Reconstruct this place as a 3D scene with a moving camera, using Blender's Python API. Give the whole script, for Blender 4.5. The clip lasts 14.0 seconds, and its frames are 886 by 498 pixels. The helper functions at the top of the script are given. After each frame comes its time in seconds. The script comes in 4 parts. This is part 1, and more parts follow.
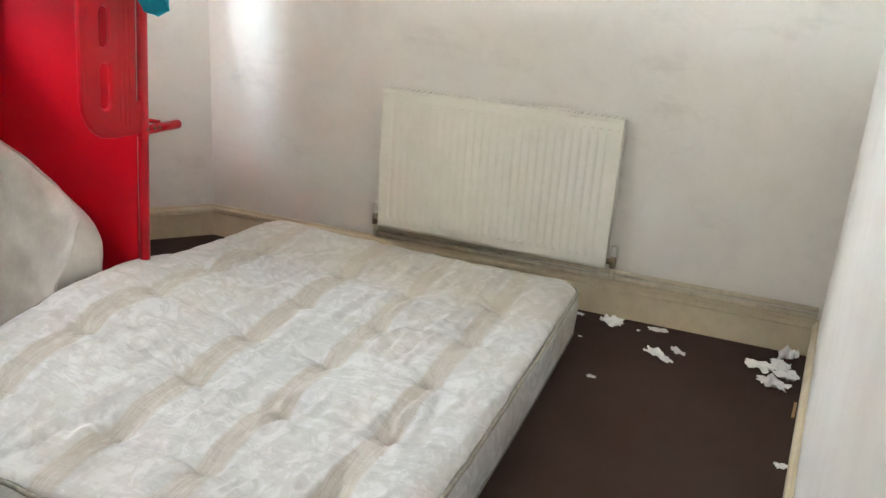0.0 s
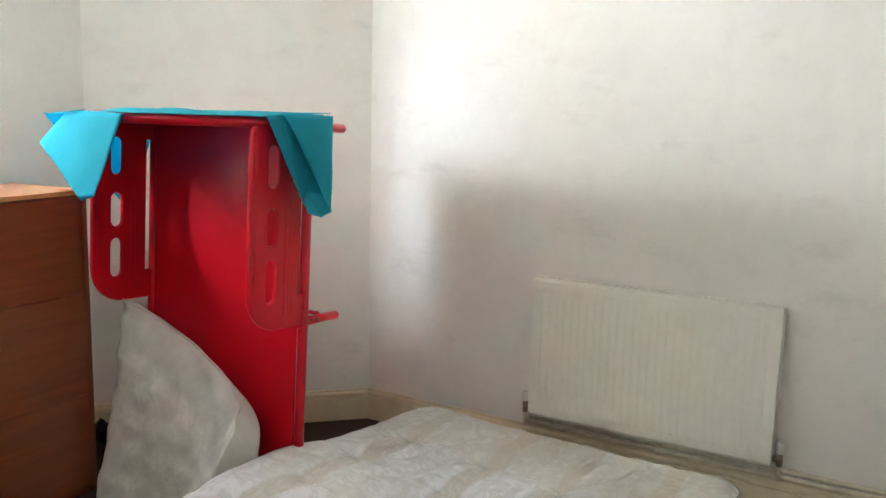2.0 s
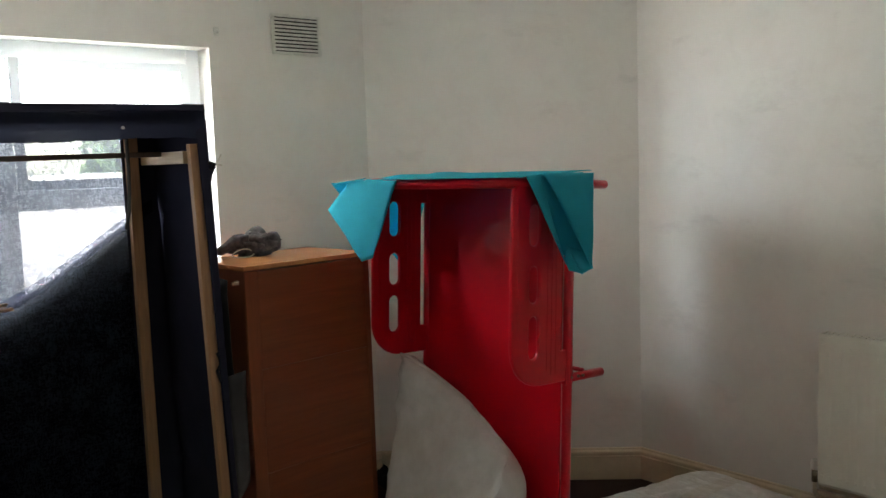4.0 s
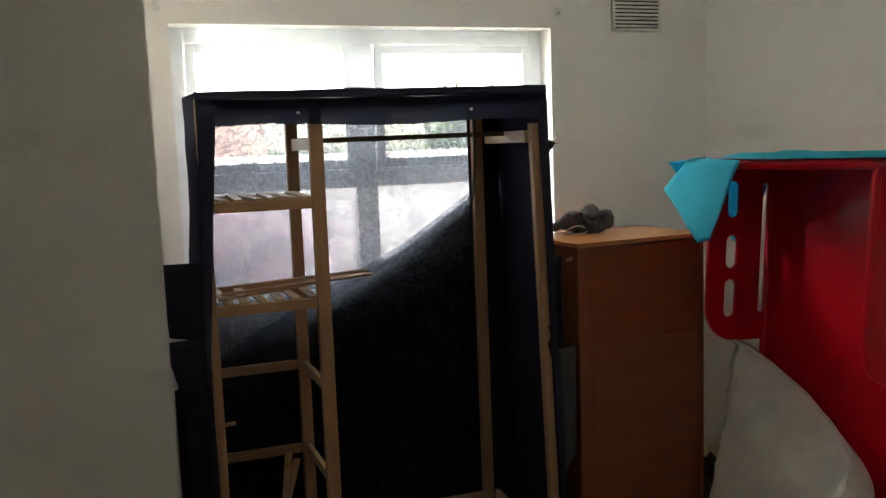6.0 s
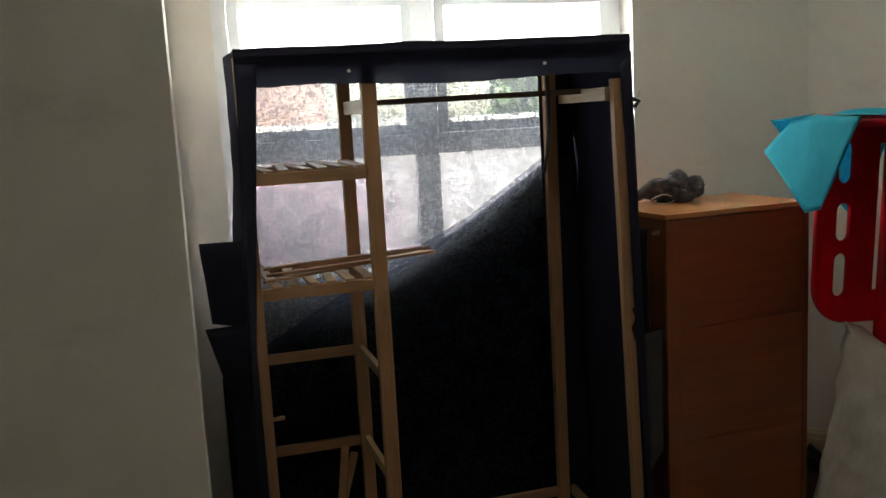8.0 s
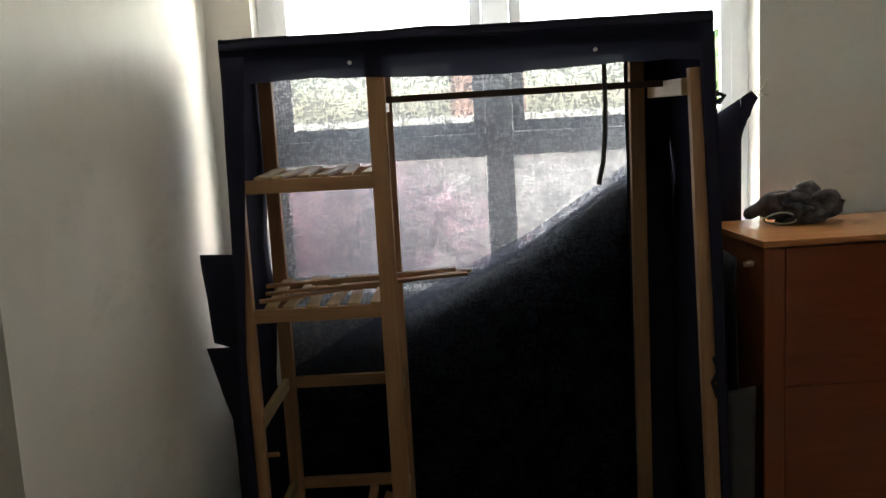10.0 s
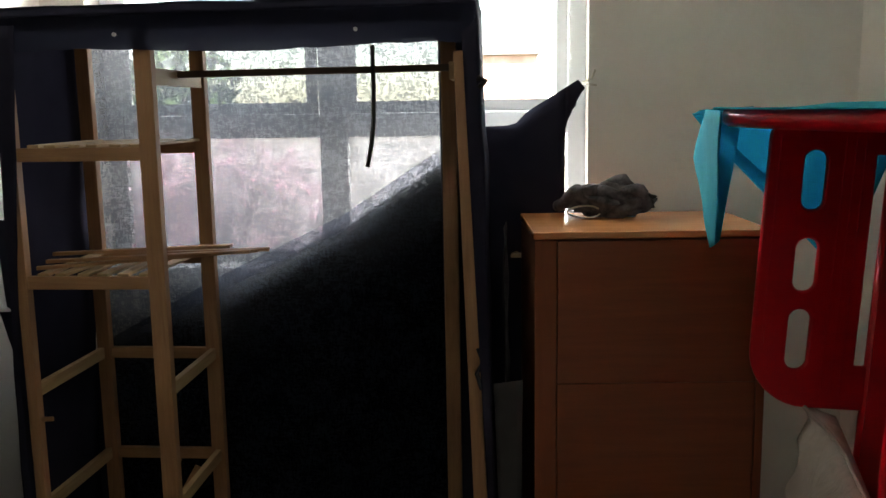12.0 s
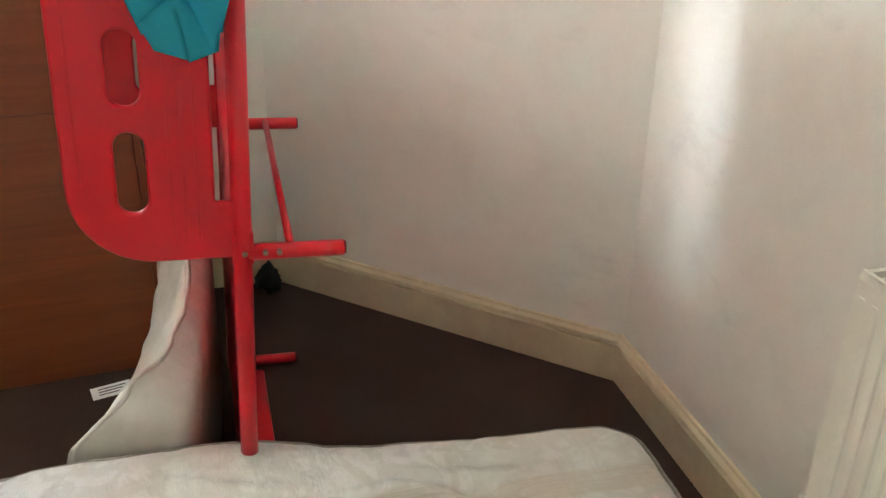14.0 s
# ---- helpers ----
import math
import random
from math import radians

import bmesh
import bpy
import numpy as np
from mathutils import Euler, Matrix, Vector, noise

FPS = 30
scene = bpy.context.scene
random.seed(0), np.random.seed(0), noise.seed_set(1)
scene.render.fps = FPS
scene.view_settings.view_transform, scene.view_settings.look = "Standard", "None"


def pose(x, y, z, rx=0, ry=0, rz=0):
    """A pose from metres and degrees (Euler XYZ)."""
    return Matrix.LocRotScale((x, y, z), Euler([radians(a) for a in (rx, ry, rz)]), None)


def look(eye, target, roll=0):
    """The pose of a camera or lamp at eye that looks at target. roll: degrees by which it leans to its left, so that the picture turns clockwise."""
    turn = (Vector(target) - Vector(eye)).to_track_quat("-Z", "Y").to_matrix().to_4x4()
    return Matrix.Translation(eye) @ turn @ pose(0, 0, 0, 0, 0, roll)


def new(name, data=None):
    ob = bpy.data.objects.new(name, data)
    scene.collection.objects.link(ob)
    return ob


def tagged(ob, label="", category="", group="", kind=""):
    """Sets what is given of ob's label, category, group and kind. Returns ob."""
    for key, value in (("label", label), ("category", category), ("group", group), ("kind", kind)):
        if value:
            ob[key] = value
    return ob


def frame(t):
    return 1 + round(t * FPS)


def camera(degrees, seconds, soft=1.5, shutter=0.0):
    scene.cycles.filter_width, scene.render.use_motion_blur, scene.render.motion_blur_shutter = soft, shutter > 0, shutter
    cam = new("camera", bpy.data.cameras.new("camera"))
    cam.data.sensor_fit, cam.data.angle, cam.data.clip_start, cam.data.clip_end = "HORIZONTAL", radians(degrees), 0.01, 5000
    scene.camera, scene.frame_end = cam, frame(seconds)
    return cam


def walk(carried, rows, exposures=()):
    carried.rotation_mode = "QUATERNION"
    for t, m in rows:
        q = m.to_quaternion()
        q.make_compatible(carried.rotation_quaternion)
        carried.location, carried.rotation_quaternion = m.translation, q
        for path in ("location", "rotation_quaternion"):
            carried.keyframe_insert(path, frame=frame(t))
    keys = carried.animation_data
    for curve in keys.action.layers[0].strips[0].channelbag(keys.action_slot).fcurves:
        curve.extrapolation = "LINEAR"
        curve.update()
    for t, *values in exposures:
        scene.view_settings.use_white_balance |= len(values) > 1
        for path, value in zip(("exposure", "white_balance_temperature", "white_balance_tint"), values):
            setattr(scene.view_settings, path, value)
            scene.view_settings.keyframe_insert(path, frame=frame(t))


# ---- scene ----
cam = camera(53.2, 14.0)
PATH = [
    (0, (-2.517, -3.256, 1.461), (-0.746, -2.627, 0.778), 4.0),
    (0.5, (-2.514, -3.237, 1.487), (-0.727, -2.609, 0.844), 3.7),
    (1, (-2.497, -3.269, 1.487), (-0.718, -2.527, 0.951), 3.0),
    (1.5, (-2.509, -3.262, 1.515), (-0.773, -2.368, 1.085), 1.9),
    (2, (-2.499, -3.294, 1.522), (-0.802, -2.284, 1.201), 1.4),
    (2.2, (-2.496, -3.298, 1.539), (-0.816, -2.248, 1.247), 1.2),
    (4.3, (-2.454, -3.366, 1.539), (-1.249, -1.784, 1.331), -2.0),
    (4.5, (-2.473, -3.358, 1.546), (-1.334, -1.728, 1.33), -1.9),
    (5, (-2.473, -3.366, 1.558), (-1.516, -1.625, 1.322), -1.9),
    (5.5, (-2.483, -3.358, 1.55), (-1.689, -1.537, 1.318), -2.2),
    (6, (-2.5, -3.356, 1.555), (-1.821, -1.489, 1.322), -2.1),
    (6.5, (-2.491, -3.35, 1.548), (-1.862, -1.468, 1.301), -1.9),
    (7, (-2.475, -3.264, 1.531), (-1.845, -1.388, 1.24), -1.9),
    (7.5, (-2.48, -3.142, 1.519), (-1.768, -1.295, 1.229), -2.2),
    (8, (-2.404, -3.042, 1.537), (-1.869, -1.138, 1.238), -3.1),
    (8.2, (-2.36, -2.991, 1.55), (-1.87, -1.083, 1.207), -2.0),
    (10.3, (-1.627, -2.71, 1.538), (-1.684, -0.732, 1.254), -3.2),
    (10.5, (-1.548, -2.737, 1.541), (-1.638, -0.757, 1.269), -2.9),
    (11, (-1.292, -2.795, 1.512), (-1.582, -0.846, 1.169), -1.4),
    (11.5, (-1.162, -2.787, 1.516), (-1.385, -0.821, 1.224), -2.2),
    (12, (-0.992, -2.674, 1.484), (-1.151, -0.705, 1.171), -0.9),
    (12.5, (-0.831, -2.769, 1.547), (-0.643, -0.842, 1.044), -1.8),
    (12.8, (-0.664, -2.800, 1.527), (-0.478, -0.893, 0.968), -1.9),
    (13, (-0.573, -2.84, 1.53), (-0.344, -0.955, 0.902), -0.3),
    (13.5, (-0.383, -2.871, 1.521), (-0.005, -1.063, 0.753), -0.5),
    (14, (-0.182, -2.82, 1.481), (0.297, -1.089, 0.6), 0.8),
]
EXPOSURES = [(0.0, 5.55, 6550, 9), (2.0, 5.2, 6550, 9), (4.5, 3.75, 6950, 7), (5.5, 3.6, 7150, 8), (6.5, 3.6, 7250, 8), (8.0, 3.5, 7400, 7), (11.0, 3.22, 7450, 7),
             (11.5, 3.27, 7420, 7), (12.0, 3.45, 7400, 7), (12.5, 4.0, 7350, 7), (13.0, 4.75, 7450, 6), (13.5, 5.05, 7350, 5), (14.0, 5.5, 7100, 7)]
walk(cam, [(t, look(eye, target, roll)) for t, eye, target, roll in PATH], EXPOSURES)

# ---- world, sun, light ----
SUN_EL, SUN_ROT = radians(44), radians(205)
world = bpy.data.worlds.new("world")
scene.world = world
world.use_nodes = True
wn, wl = world.node_tree.nodes, world.node_tree.links
sky = wn.new("ShaderNodeTexSky")
sky.sky_type, sky.sun_disc, sky.sun_elevation, sky.sun_rotation = "NISHITA", False, SUN_EL, SUN_ROT
wn["Background"].inputs["Strength"].default_value = 0.15
wl.new(sky.outputs["Color"], wn["Background"].inputs["Color"])
sun = new("sun", bpy.data.lights.new("sun", "SUN"))
sun.data.energy, sun.data.angle, sun.data.color = 5.0, radians(0.5), (1.0, 0.95, 0.87)
sun.matrix_basis = look((math.sin(SUN_ROT) * 10 * math.cos(SUN_EL), math.cos(SUN_ROT) * 10 * math.cos(SUN_EL), 10 * math.sin(SUN_EL)), (0, 0, 0))
WIN_X0, WIN_X1, WIN_Z0, WIN_Z1 = -2.29, -0.771, 0.98, 2.02


def daylight(name, at, aim, w, h, watts, colour):
    """An area lamp added outside the window to stand in for daylight."""
    lamp = new(name, bpy.data.lights.new(name, "AREA"))
    lamp.data.shape, lamp.data.size, lamp.data.size_y = "RECTANGLE", w, h
    lamp.data.energy, lamp.data.color = watts, colour
    lamp.matrix_basis = look(at, aim)


daylight("sky_light", (-2.35, 1.5, 2.75), (-0.6, -1.6, 0.9), 2.8, 2.0, 12.5, (0.84, 0.92, 1.0))
daylight("window_daylight", (-1.53, 0.42, 1.88), (0.9, -5.0, 1.0), 1.42, 0.34, 3.9, (0.88, 0.94, 1.0))
# Added unseen fill lamp, aimed up through the panes to lift ambient light.
daylight("garden_bounce_fill", (-1.53, 0.75, 1.30), (-1.30, -2.2, 2.6), 1.8, 0.6, 11.0, (1.0, 0.98, 0.97))
# Added lamp out of view: its narrow light makes the streak on the wall.
side = new("side_streak_lamp", bpy.data.lights.new("side_streak_lamp", "AREA"))
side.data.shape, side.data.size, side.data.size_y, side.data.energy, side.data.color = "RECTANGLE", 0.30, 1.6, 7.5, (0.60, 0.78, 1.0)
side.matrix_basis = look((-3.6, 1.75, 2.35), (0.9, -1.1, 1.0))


# ---- materials ----
class Mat:
    """A small helper round one node material."""

    def __init__(self, name, rough=0.6, metal=0.0, spec=0.5):
        self.m = bpy.data.materials.new(name)
        self.m.use_nodes = True
        self.n, self.l = self.m.node_tree.nodes, self.m.node_tree.links
        self.b = self.n["Principled BSDF"]
        self.b.inputs["Roughness"].default_value = rough
        self.b.inputs["Metallic"].default_value = metal
        self.b.inputs["Specular IOR Level"].default_value = spec
        self.tc = self.n.new("ShaderNodeTexCoord")

    def coord(self, scale=(1, 1, 1), rot=(0, 0, 0), kind="Object"):
        mp = self.n.new("ShaderNodeMapping")
        mp.inputs["Scale"].default_value = scale
        mp.inputs["Rotation"].default_value = rot
        self.l.new(self.tc.outputs[kind], mp.inputs["Vector"])
        return mp.outputs["Vector"]

    def noise(self, scale, detail=4, rough=0.55, vec=None, dist=0.0):
        t = self.n.new("ShaderNodeTexNoise")
        t.inputs["Scale"].default_value, t.inputs["Detail"].default_value = scale, detail
        t.inputs["Roughness"].default_value, t.inputs["Distortion"].default_value = rough, dist
        self.l.new(vec or self.tc.outputs["Object"], t.inputs["Vector"])
        return t.outputs["Fac"]

    def ramp(self, fac, stops):
        r = self.n.new("ShaderNodeValToRGB")
        while len(r.color_ramp.elements) < len(stops):
            r.color_ramp.elements.new(0.5)
        for e, (p, c) in zip(r.color_ramp.elements, stops):
            e.position, e.color = p, (*c, 1) if len(c) == 3 else c
        self.l.new(fac, r.inputs["Fac"])
        return r.outputs["Color"]

    def grey(self, fac, lo, hi, p0=0.3, p1=0.7):
        return self.ramp(fac, [(p0, (lo,) * 3), (p1, (hi,) * 3)])

    def mix(self, fac, a, b, mode="MIX"):
        x = self.n.new("ShaderNodeMix")
        x.data_type, x.blend_type = "RGBA", mode
        for sock, v in ((0, fac), (6, a), (7, b)):
            if isinstance(v, (int, float)):
                x.inputs[sock].default_value = v
            elif isinstance(v, tuple):
                x.inputs[sock].default_value = (*v, 1)
            else:
                self.l.new(v, x.inputs[sock])
        return x.outputs[2]

    def math(self, op, a, b=0.0):
        x = self.n.new("ShaderNodeMath")
        x.operation = op
        for i, v in enumerate((a, b)):
            if isinstance(v, (int, float)):
                x.inputs[i].default_value = v
            else:
                self.l.new(v, x.inputs[i])
        return x.outputs[0]

    def sep(self, vec=None):
        s = self.n.new("ShaderNodeSeparateXYZ")
        self.l.new(vec or self.tc.outputs["Object"], s.inputs[0])
        return s.outputs

    def col(self, c):
        if isinstance(c, tuple):
            self.b.inputs["Base Color"].default_value = (*c, 1)
        else:
            self.l.new(c, self.b.inputs["Base Color"])
        return self

    def roughness(self, c):
        self.l.new(c, self.b.inputs["Roughness"])
        return self

    def bump(self, h, strength=0.3, dist=0.01):
        b = self.n.new("ShaderNodeBump")
        b.inputs["Strength"].default_value, b.inputs["Distance"].default_value = strength, dist
        self.l.new(h, b.inputs["Height"])
        self.l.new(b.outputs["Normal"], self.b.inputs["Normal"])
        return self


def plaster():
    m = Mat("painted_plaster", 0.75)
    big = m.noise(1.3, 5, 0.6)
    mid = m.noise(7, 5, 0.6, dist=0.6)
    c = m.ramp(big, [(0.3, (0.79, 0.755, 0.695)), (0.7, (0.84, 0.805, 0.745))])
    c = m.mix(m.grey(mid, 0.0, 0.35, 0.45, 0.75), c, (0.70, 0.65, 0.59))
    sm = m.noise(2.2, 6, 0.7, m.coord((1, 1, 2.5)))
    c = m.mix(m.grey(sm, 0.0, 0.4, 0.58, 0.72), c, (0.58, 0.54, 0.49))
    m.col(c)
    m.bump(m.mix(0.5, m.noise(3.5, 3), m.noise(160, 3)), 0.25, 0.006)
    return m.m


def carpet():
    m = Mat("brown_carpet", 0.95, spec=0.1)
    f = m.noise(260, 3, 0.7)
    g = m.noise(2.5, 5, 0.65)
    c = m.ramp(f, [(0.3, (0.030, 0.017, 0.014)), (0.7, (0.085, 0.050, 0.040))])
    c = m.mix(m.grey(g, 0, 0.5, 0.4, 0.7), c, (0.075, 0.052, 0.042))
    m.col(c)
    m.bump(f, 0.6, 0.004)
    return m.m


def gloss_cream():
    m = Mat("cream_gloss_paint", 0.35)
    g = m.noise(9, 5, 0.7)
    c = m.ramp(g, [(0.35, (0.70, 0.60, 0.42)), (0.75, (0.60, 0.49, 0.33))])
    d = m.noise(60, 4, 0.8)
    m.col(m.mix(m.grey(d, 0, 0.5, 0.62, 0.72), c, (0.38, 0.30, 0.2)))
    m.roughness(m.grey(g, 0.28, 0.5))
    m.bump(m.noise(30, 4), 0.15, 0.004)
    return m.m


def enamel(name, c0, c1, rough=0.35):
    m = Mat(name, rough)
    m.col(m.ramp(m.noise(14, 5, 0.65), [(0.3, c0), (0.75, c1)]))
    m.bump(m.noise(50, 3), 0.08, 0.002)
    return m.m


def plain(name, c, rough=0.5, metal=0.0, vary=0.12, scale=25):
    m = Mat(name, rough, metal)
    lo = tuple(v * (1 - vary) for v in c)
    hi = tuple(min(1, v * (1 + vary)) for v in c)
    m.col(m.ramp(m.noise(scale, 4, 0.6), [(0.3, lo), (0.7, hi)]))
    m.bump(m.noise(scale * 4, 3), 0.12, 0.002)
    return m.m


def red_plastic():
    m = Mat("red_painted_plastic", 0.28)
    g = m.noise(1.6, 2, 0.5)
    m.col(m.ramp(g, [(0.2, (0.54, 0.002, 0.013)), (0.8, (0.58, 0.003, 0.015))]))
    return m.m


def wood(name, lo, hi, axis="z", scale=1.0, rough=0.5):
    m = Mat(name, rough)
    s = {"x": (1.5, 22, 22), "y": (22, 1.5, 22), "z": (22, 22, 1.5)}[axis]
    v = m.coord(tuple(q * scale for q in s))
    g = m.noise(2.2, 8, 0.65, v, dist=0.8)
    f = m.noise(9, 4, 0.7, v)
    c = m.ramp(g, [(0.3, lo), (0.68, hi)])
    c = m.mix(m.grey(f, 0, 0.35, 0.5, 0.8), c, tuple(q * 0.55 for q in lo))
    k = m.noise(3, 2)
    m.col(m.mix(m.grey(k, 0, 0.25), c, lo))
    m.bump(g, 0.12, 0.002)
    return m.m


def navy_cloth():
    m = Mat("navy_canvas", 1.0, spec=0.02)
    g = m.noise(5, 4)
    w = m.noise(420, 2)
    c = m.ramp(g, [(0.3, (0.020, 0.020, 0.033)), (0.7, (0.028, 0.028, 0.046))])
    m.col(m.mix(m.grey(w, 0, 0.05), c, (0.036, 0.036, 0.052)))
    m.bump(m.noise(9, 5), 0.15, 0.004)
    return m.m


def sheer_cloth(name="sheer_spun_cloth", lo=0.03, hi=0.20, base=(0.014, 0.017, 0.030), thru=(0.045, 0.048, 0.056)):
    """Thin spun cloth with an uneven, blotchy weave, through which daylight comes."""
    m = Mat(name, 0.95, spec=0.05)
    m.col(base)
    v = m.coord((1, 1, 1))
    a = m.mix(0.5, m.noise(150, 3, 0.8, m.coord((1.5, 1, 0.35))), m.noise(150, 3, 0.8, m.coord((0.35, 1, 1.5))))
    b = m.noise(14, 4, 0.7, v)
    open_ = m.mix(0.2, a, b)
    f = m.ramp(open_, [(0.43, (lo,) * 3), (0.58, (hi,) * 3)])
    tr = m.n.new("ShaderNodeBsdfTranslucent")
    tr.inputs["Color"].default_value = (*thru, 1)
    see = m.n.new("ShaderNodeBsdfTransparent")
    see.inputs["Color"].default_value = (0.92, 0.93, 1, 1)
    m1, m2 = m.n.new("ShaderNodeMixShader"), m.n.new("ShaderNodeMixShader")
    m1.inputs[0].default_value = 0.55
    m.l.new(m.b.outputs[0], m1.inputs[1])
    m.l.new(tr.outputs[0], m1.inputs[2])
    m.l.new(f, m2.inputs[0])
    m.l.new(m1.outputs[0], m2.inputs[1])
    m.l.new(see.outputs[0], m2.inputs[2])
    m.l.new(m2.outputs[0], m.n["Material Output"].inputs[0])
    return m.m


def teal_cloth():
    m = Mat("teal_cotton", 0.85, spec=0.15)
    g = m.noise(8, 4)
    m.col(m.ramp(g, [(0.3, (0.028, 0.40, 0.47)), (0.7, (0.042, 0.50, 0.57))]))
    m.bump(m.noise(14, 5, 0.6), 0.5, 0.01)
    tr = m.n.new("ShaderNodeBsdfTranslucent")
    tr.inputs["Color"].default_value = (0.03, 0.56, 0.78, 1)
    mx = m.n.new("ShaderNodeMixShader")
    mx.inputs[0].default_value = 0.5
    m.l.new(m.b.outputs[0], mx.inputs[1])
    m.l.new(tr.outputs[0], mx.inputs[2])
    m.l.new(mx.outputs[0], m.n["Material Output"].inputs[0])
    return m.m


def damask():
    """Woven mattress ticking: pale ground, satin scrolls, brown stripes along the length, stains."""
    m = Mat("mattress_ticking", 0.55, spec=0.3)
    x, y, z = m.sep()
    scroll = m.noise(10, 4, 0.6, dist=0.8)
    sf = m.ramp(scroll, [(0.42, (0, 0, 0)), (0.48, (1, 1, 1)), (0.55, (1, 1, 1)), (0.62, (0, 0, 0))])
    c = m.mix(sf, (0.66, 0.66, 0.665), (0.58, 0.575, 0.57))
    c = m.mix(m.grey(m.noise(26, 4, 0.6, dist=0.5), 0.0, 0.55, 0.5, 0.62), c, (0.50, 0.50, 0.50))
    wob = m.math("MULTIPLY", m.math("SUBTRACT", m.noise(2.0, 2), 0.5), 0.05)
    yy = m.math("ADD", y, wob)
    thread = m.noise(16, 3, 0.7, m.coord((0.3, 16, 1)))
    mask = None
    for y0 in STRIPES:
        d = m.math("ABSOLUTE", m.math("SUBTRACT", yy, y0))
        s = m.grey(d, 1.0, 0.0, 0.031, 0.041)
        mask = s if mask is None else m.math("MAXIMUM", mask, s)
    mask2 = m.math("MULTIPLY", mask, m.grey(thread, 0.35, 0.8, 0.38, 0.62))
    c = m.mix(m.math("MULTIPLY", mask2, 0.95), c, (0.45, 0.385, 0.31))
    stain = m.noise(2.3, 5, 0.65)
    c = m.mix(m.grey(stain, 0, 0.45, 0.5, 0.72), c, (0.50, 0.45, 0.36))
    far = m.grey(x, 0.0, 0.4, 0.45, 0.62)
    c = m.mix(far, c, (0.56, 0.50, 0.40))
    m.col(c)
    m.roughness(m.mix(sf, (0.30,) * 3, (0.5,) * 3))
    h = m.mix(0.05, m.noise(15, 4, 0.55, m.coord((1.6, 0.5, 1)), dist=0.3), sf)
    m.bump(h, 0.5, 0.014)
    return m.m


STRIPES = (0.50, 0.14, -0.15, -0.47)
M_WALL, M_CARPET, M_CREAM = plaster(), carpet(), gloss_cream()
M_CEIL = plain("ceiling_paint", (0.84, 0.83, 0.79), 0.8)
M_RAD = enamel("radiator_enamel", (0.80, 0.77, 0.67), (0.85, 0.82, 0.73))
M_UPVC = plain("white_plastic_frame", (0.82, 0.83, 0.84), 0.35, vary=0.03)
# Translucency added so the frames whiten, as bloom from the bright outside would.
UN, UL = M_UPVC.node_tree.nodes, M_UPVC.node_tree.links
glow_through, upvc_mix = UN.new("ShaderNodeBsdfTranslucent"), UN.new("ShaderNodeMixShader")
glow_through.inputs["Color"].default_value, upvc_mix.inputs[0].default_value = (0.85, 0.87, 0.88, 1), 0.15
UL.new(UN["Principled BSDF"].outputs[0], upvc_mix.inputs[1])
UL.new(glow_through.outputs[0], upvc_mix.inputs[2])
UL.new(upvc_mix.outputs[0], UN["Material Output"].inputs[0])
M_RED = red_plastic()
M_NAVY, M_SHEER, M_TEAL, M_TICK = navy_cloth(), sheer_cloth(), teal_cloth(), damask()
M_THIN = sheer_cloth("thin_navy_canvas", 0.0, 0.04, (0.020, 0.022, 0.038), (0.03, 0.033, 0.05))
M_HEM = sheer_cloth("thin_navy_hem", 0.30, 0.62, (0.03, 0.04, 0.07), (0.09, 0.11, 0.17))
M_PINE = wood("bare_pine", (0.30, 0.155, 0.075), (0.44, 0.25, 0.13), "z")
M_PINEX = wood("bare_pine_cross", (0.30, 0.155, 0.075), (0.44, 0.25, 0.13), "x")
M_PINEY = wood("bare_pine_deep", (0.38, 0.25, 0.12), (0.54, 0.39, 0.22), "y")
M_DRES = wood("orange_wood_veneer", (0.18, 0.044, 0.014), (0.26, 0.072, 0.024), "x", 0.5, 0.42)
# Paler than the rest: the window's light on the top is in the colour.
M_DRES_TOP_LIT = wood("orange_wood_top_lit", (0.50, 0.20, 0.075), (0.62, 0.27, 0.11), "x", 0.7, 0.22)
M_DARK = plain("gap_shade_and_trunk", (0.02, 0.012, 0.01), 0.9)
M_STEEL = plain("dull_metal", (0.30, 0.24, 0.17), 0.4, 0.9)
M_COPPER = plain("painted_pipe", (0.66, 0.58, 0.44), 0.4)
M_WHITEPL = plain("off_white_plastic", (0.72, 0.70, 0.64), 0.5)
M_TISSUE = plain("white_tissue", (0.85, 0.84, 0.82), 0.9, vary=0.05)
PAD = Mat("white_quilted_cover", 0.75, spec=0.3)
PAD.col(PAD.ramp(PAD.noise(7, 4, 0.6), [(0.3, (0.52, 0.49, 0.44)), (0.7, (0.66, 0.635, 0.59))]))
PAD.bump(PAD.noise(7, 4, 0.5, PAD.coord((1, 1.6, 0.7), (0.6, 0, 0)), dist=0.35), 0.45, 0.035)
M_PAD = PAD.m
M_CARD = plain("white_card", (0.75, 0.75, 0.76), 0.7)
M_GREY = plain("grey_patterned_fabric", (0.10, 0.085, 0.09), 0.95, vary=0.92, scale=22)
M_BOARD = plain("grey_cloth", (0.042, 0.043, 0.043), 0.9)
M_BLACK = plain("black_fabric", (0.012, 0.012, 0.014), 0.9)
M_CORD = plain("pale_cord", (0.6, 0.55, 0.45), 0.8)


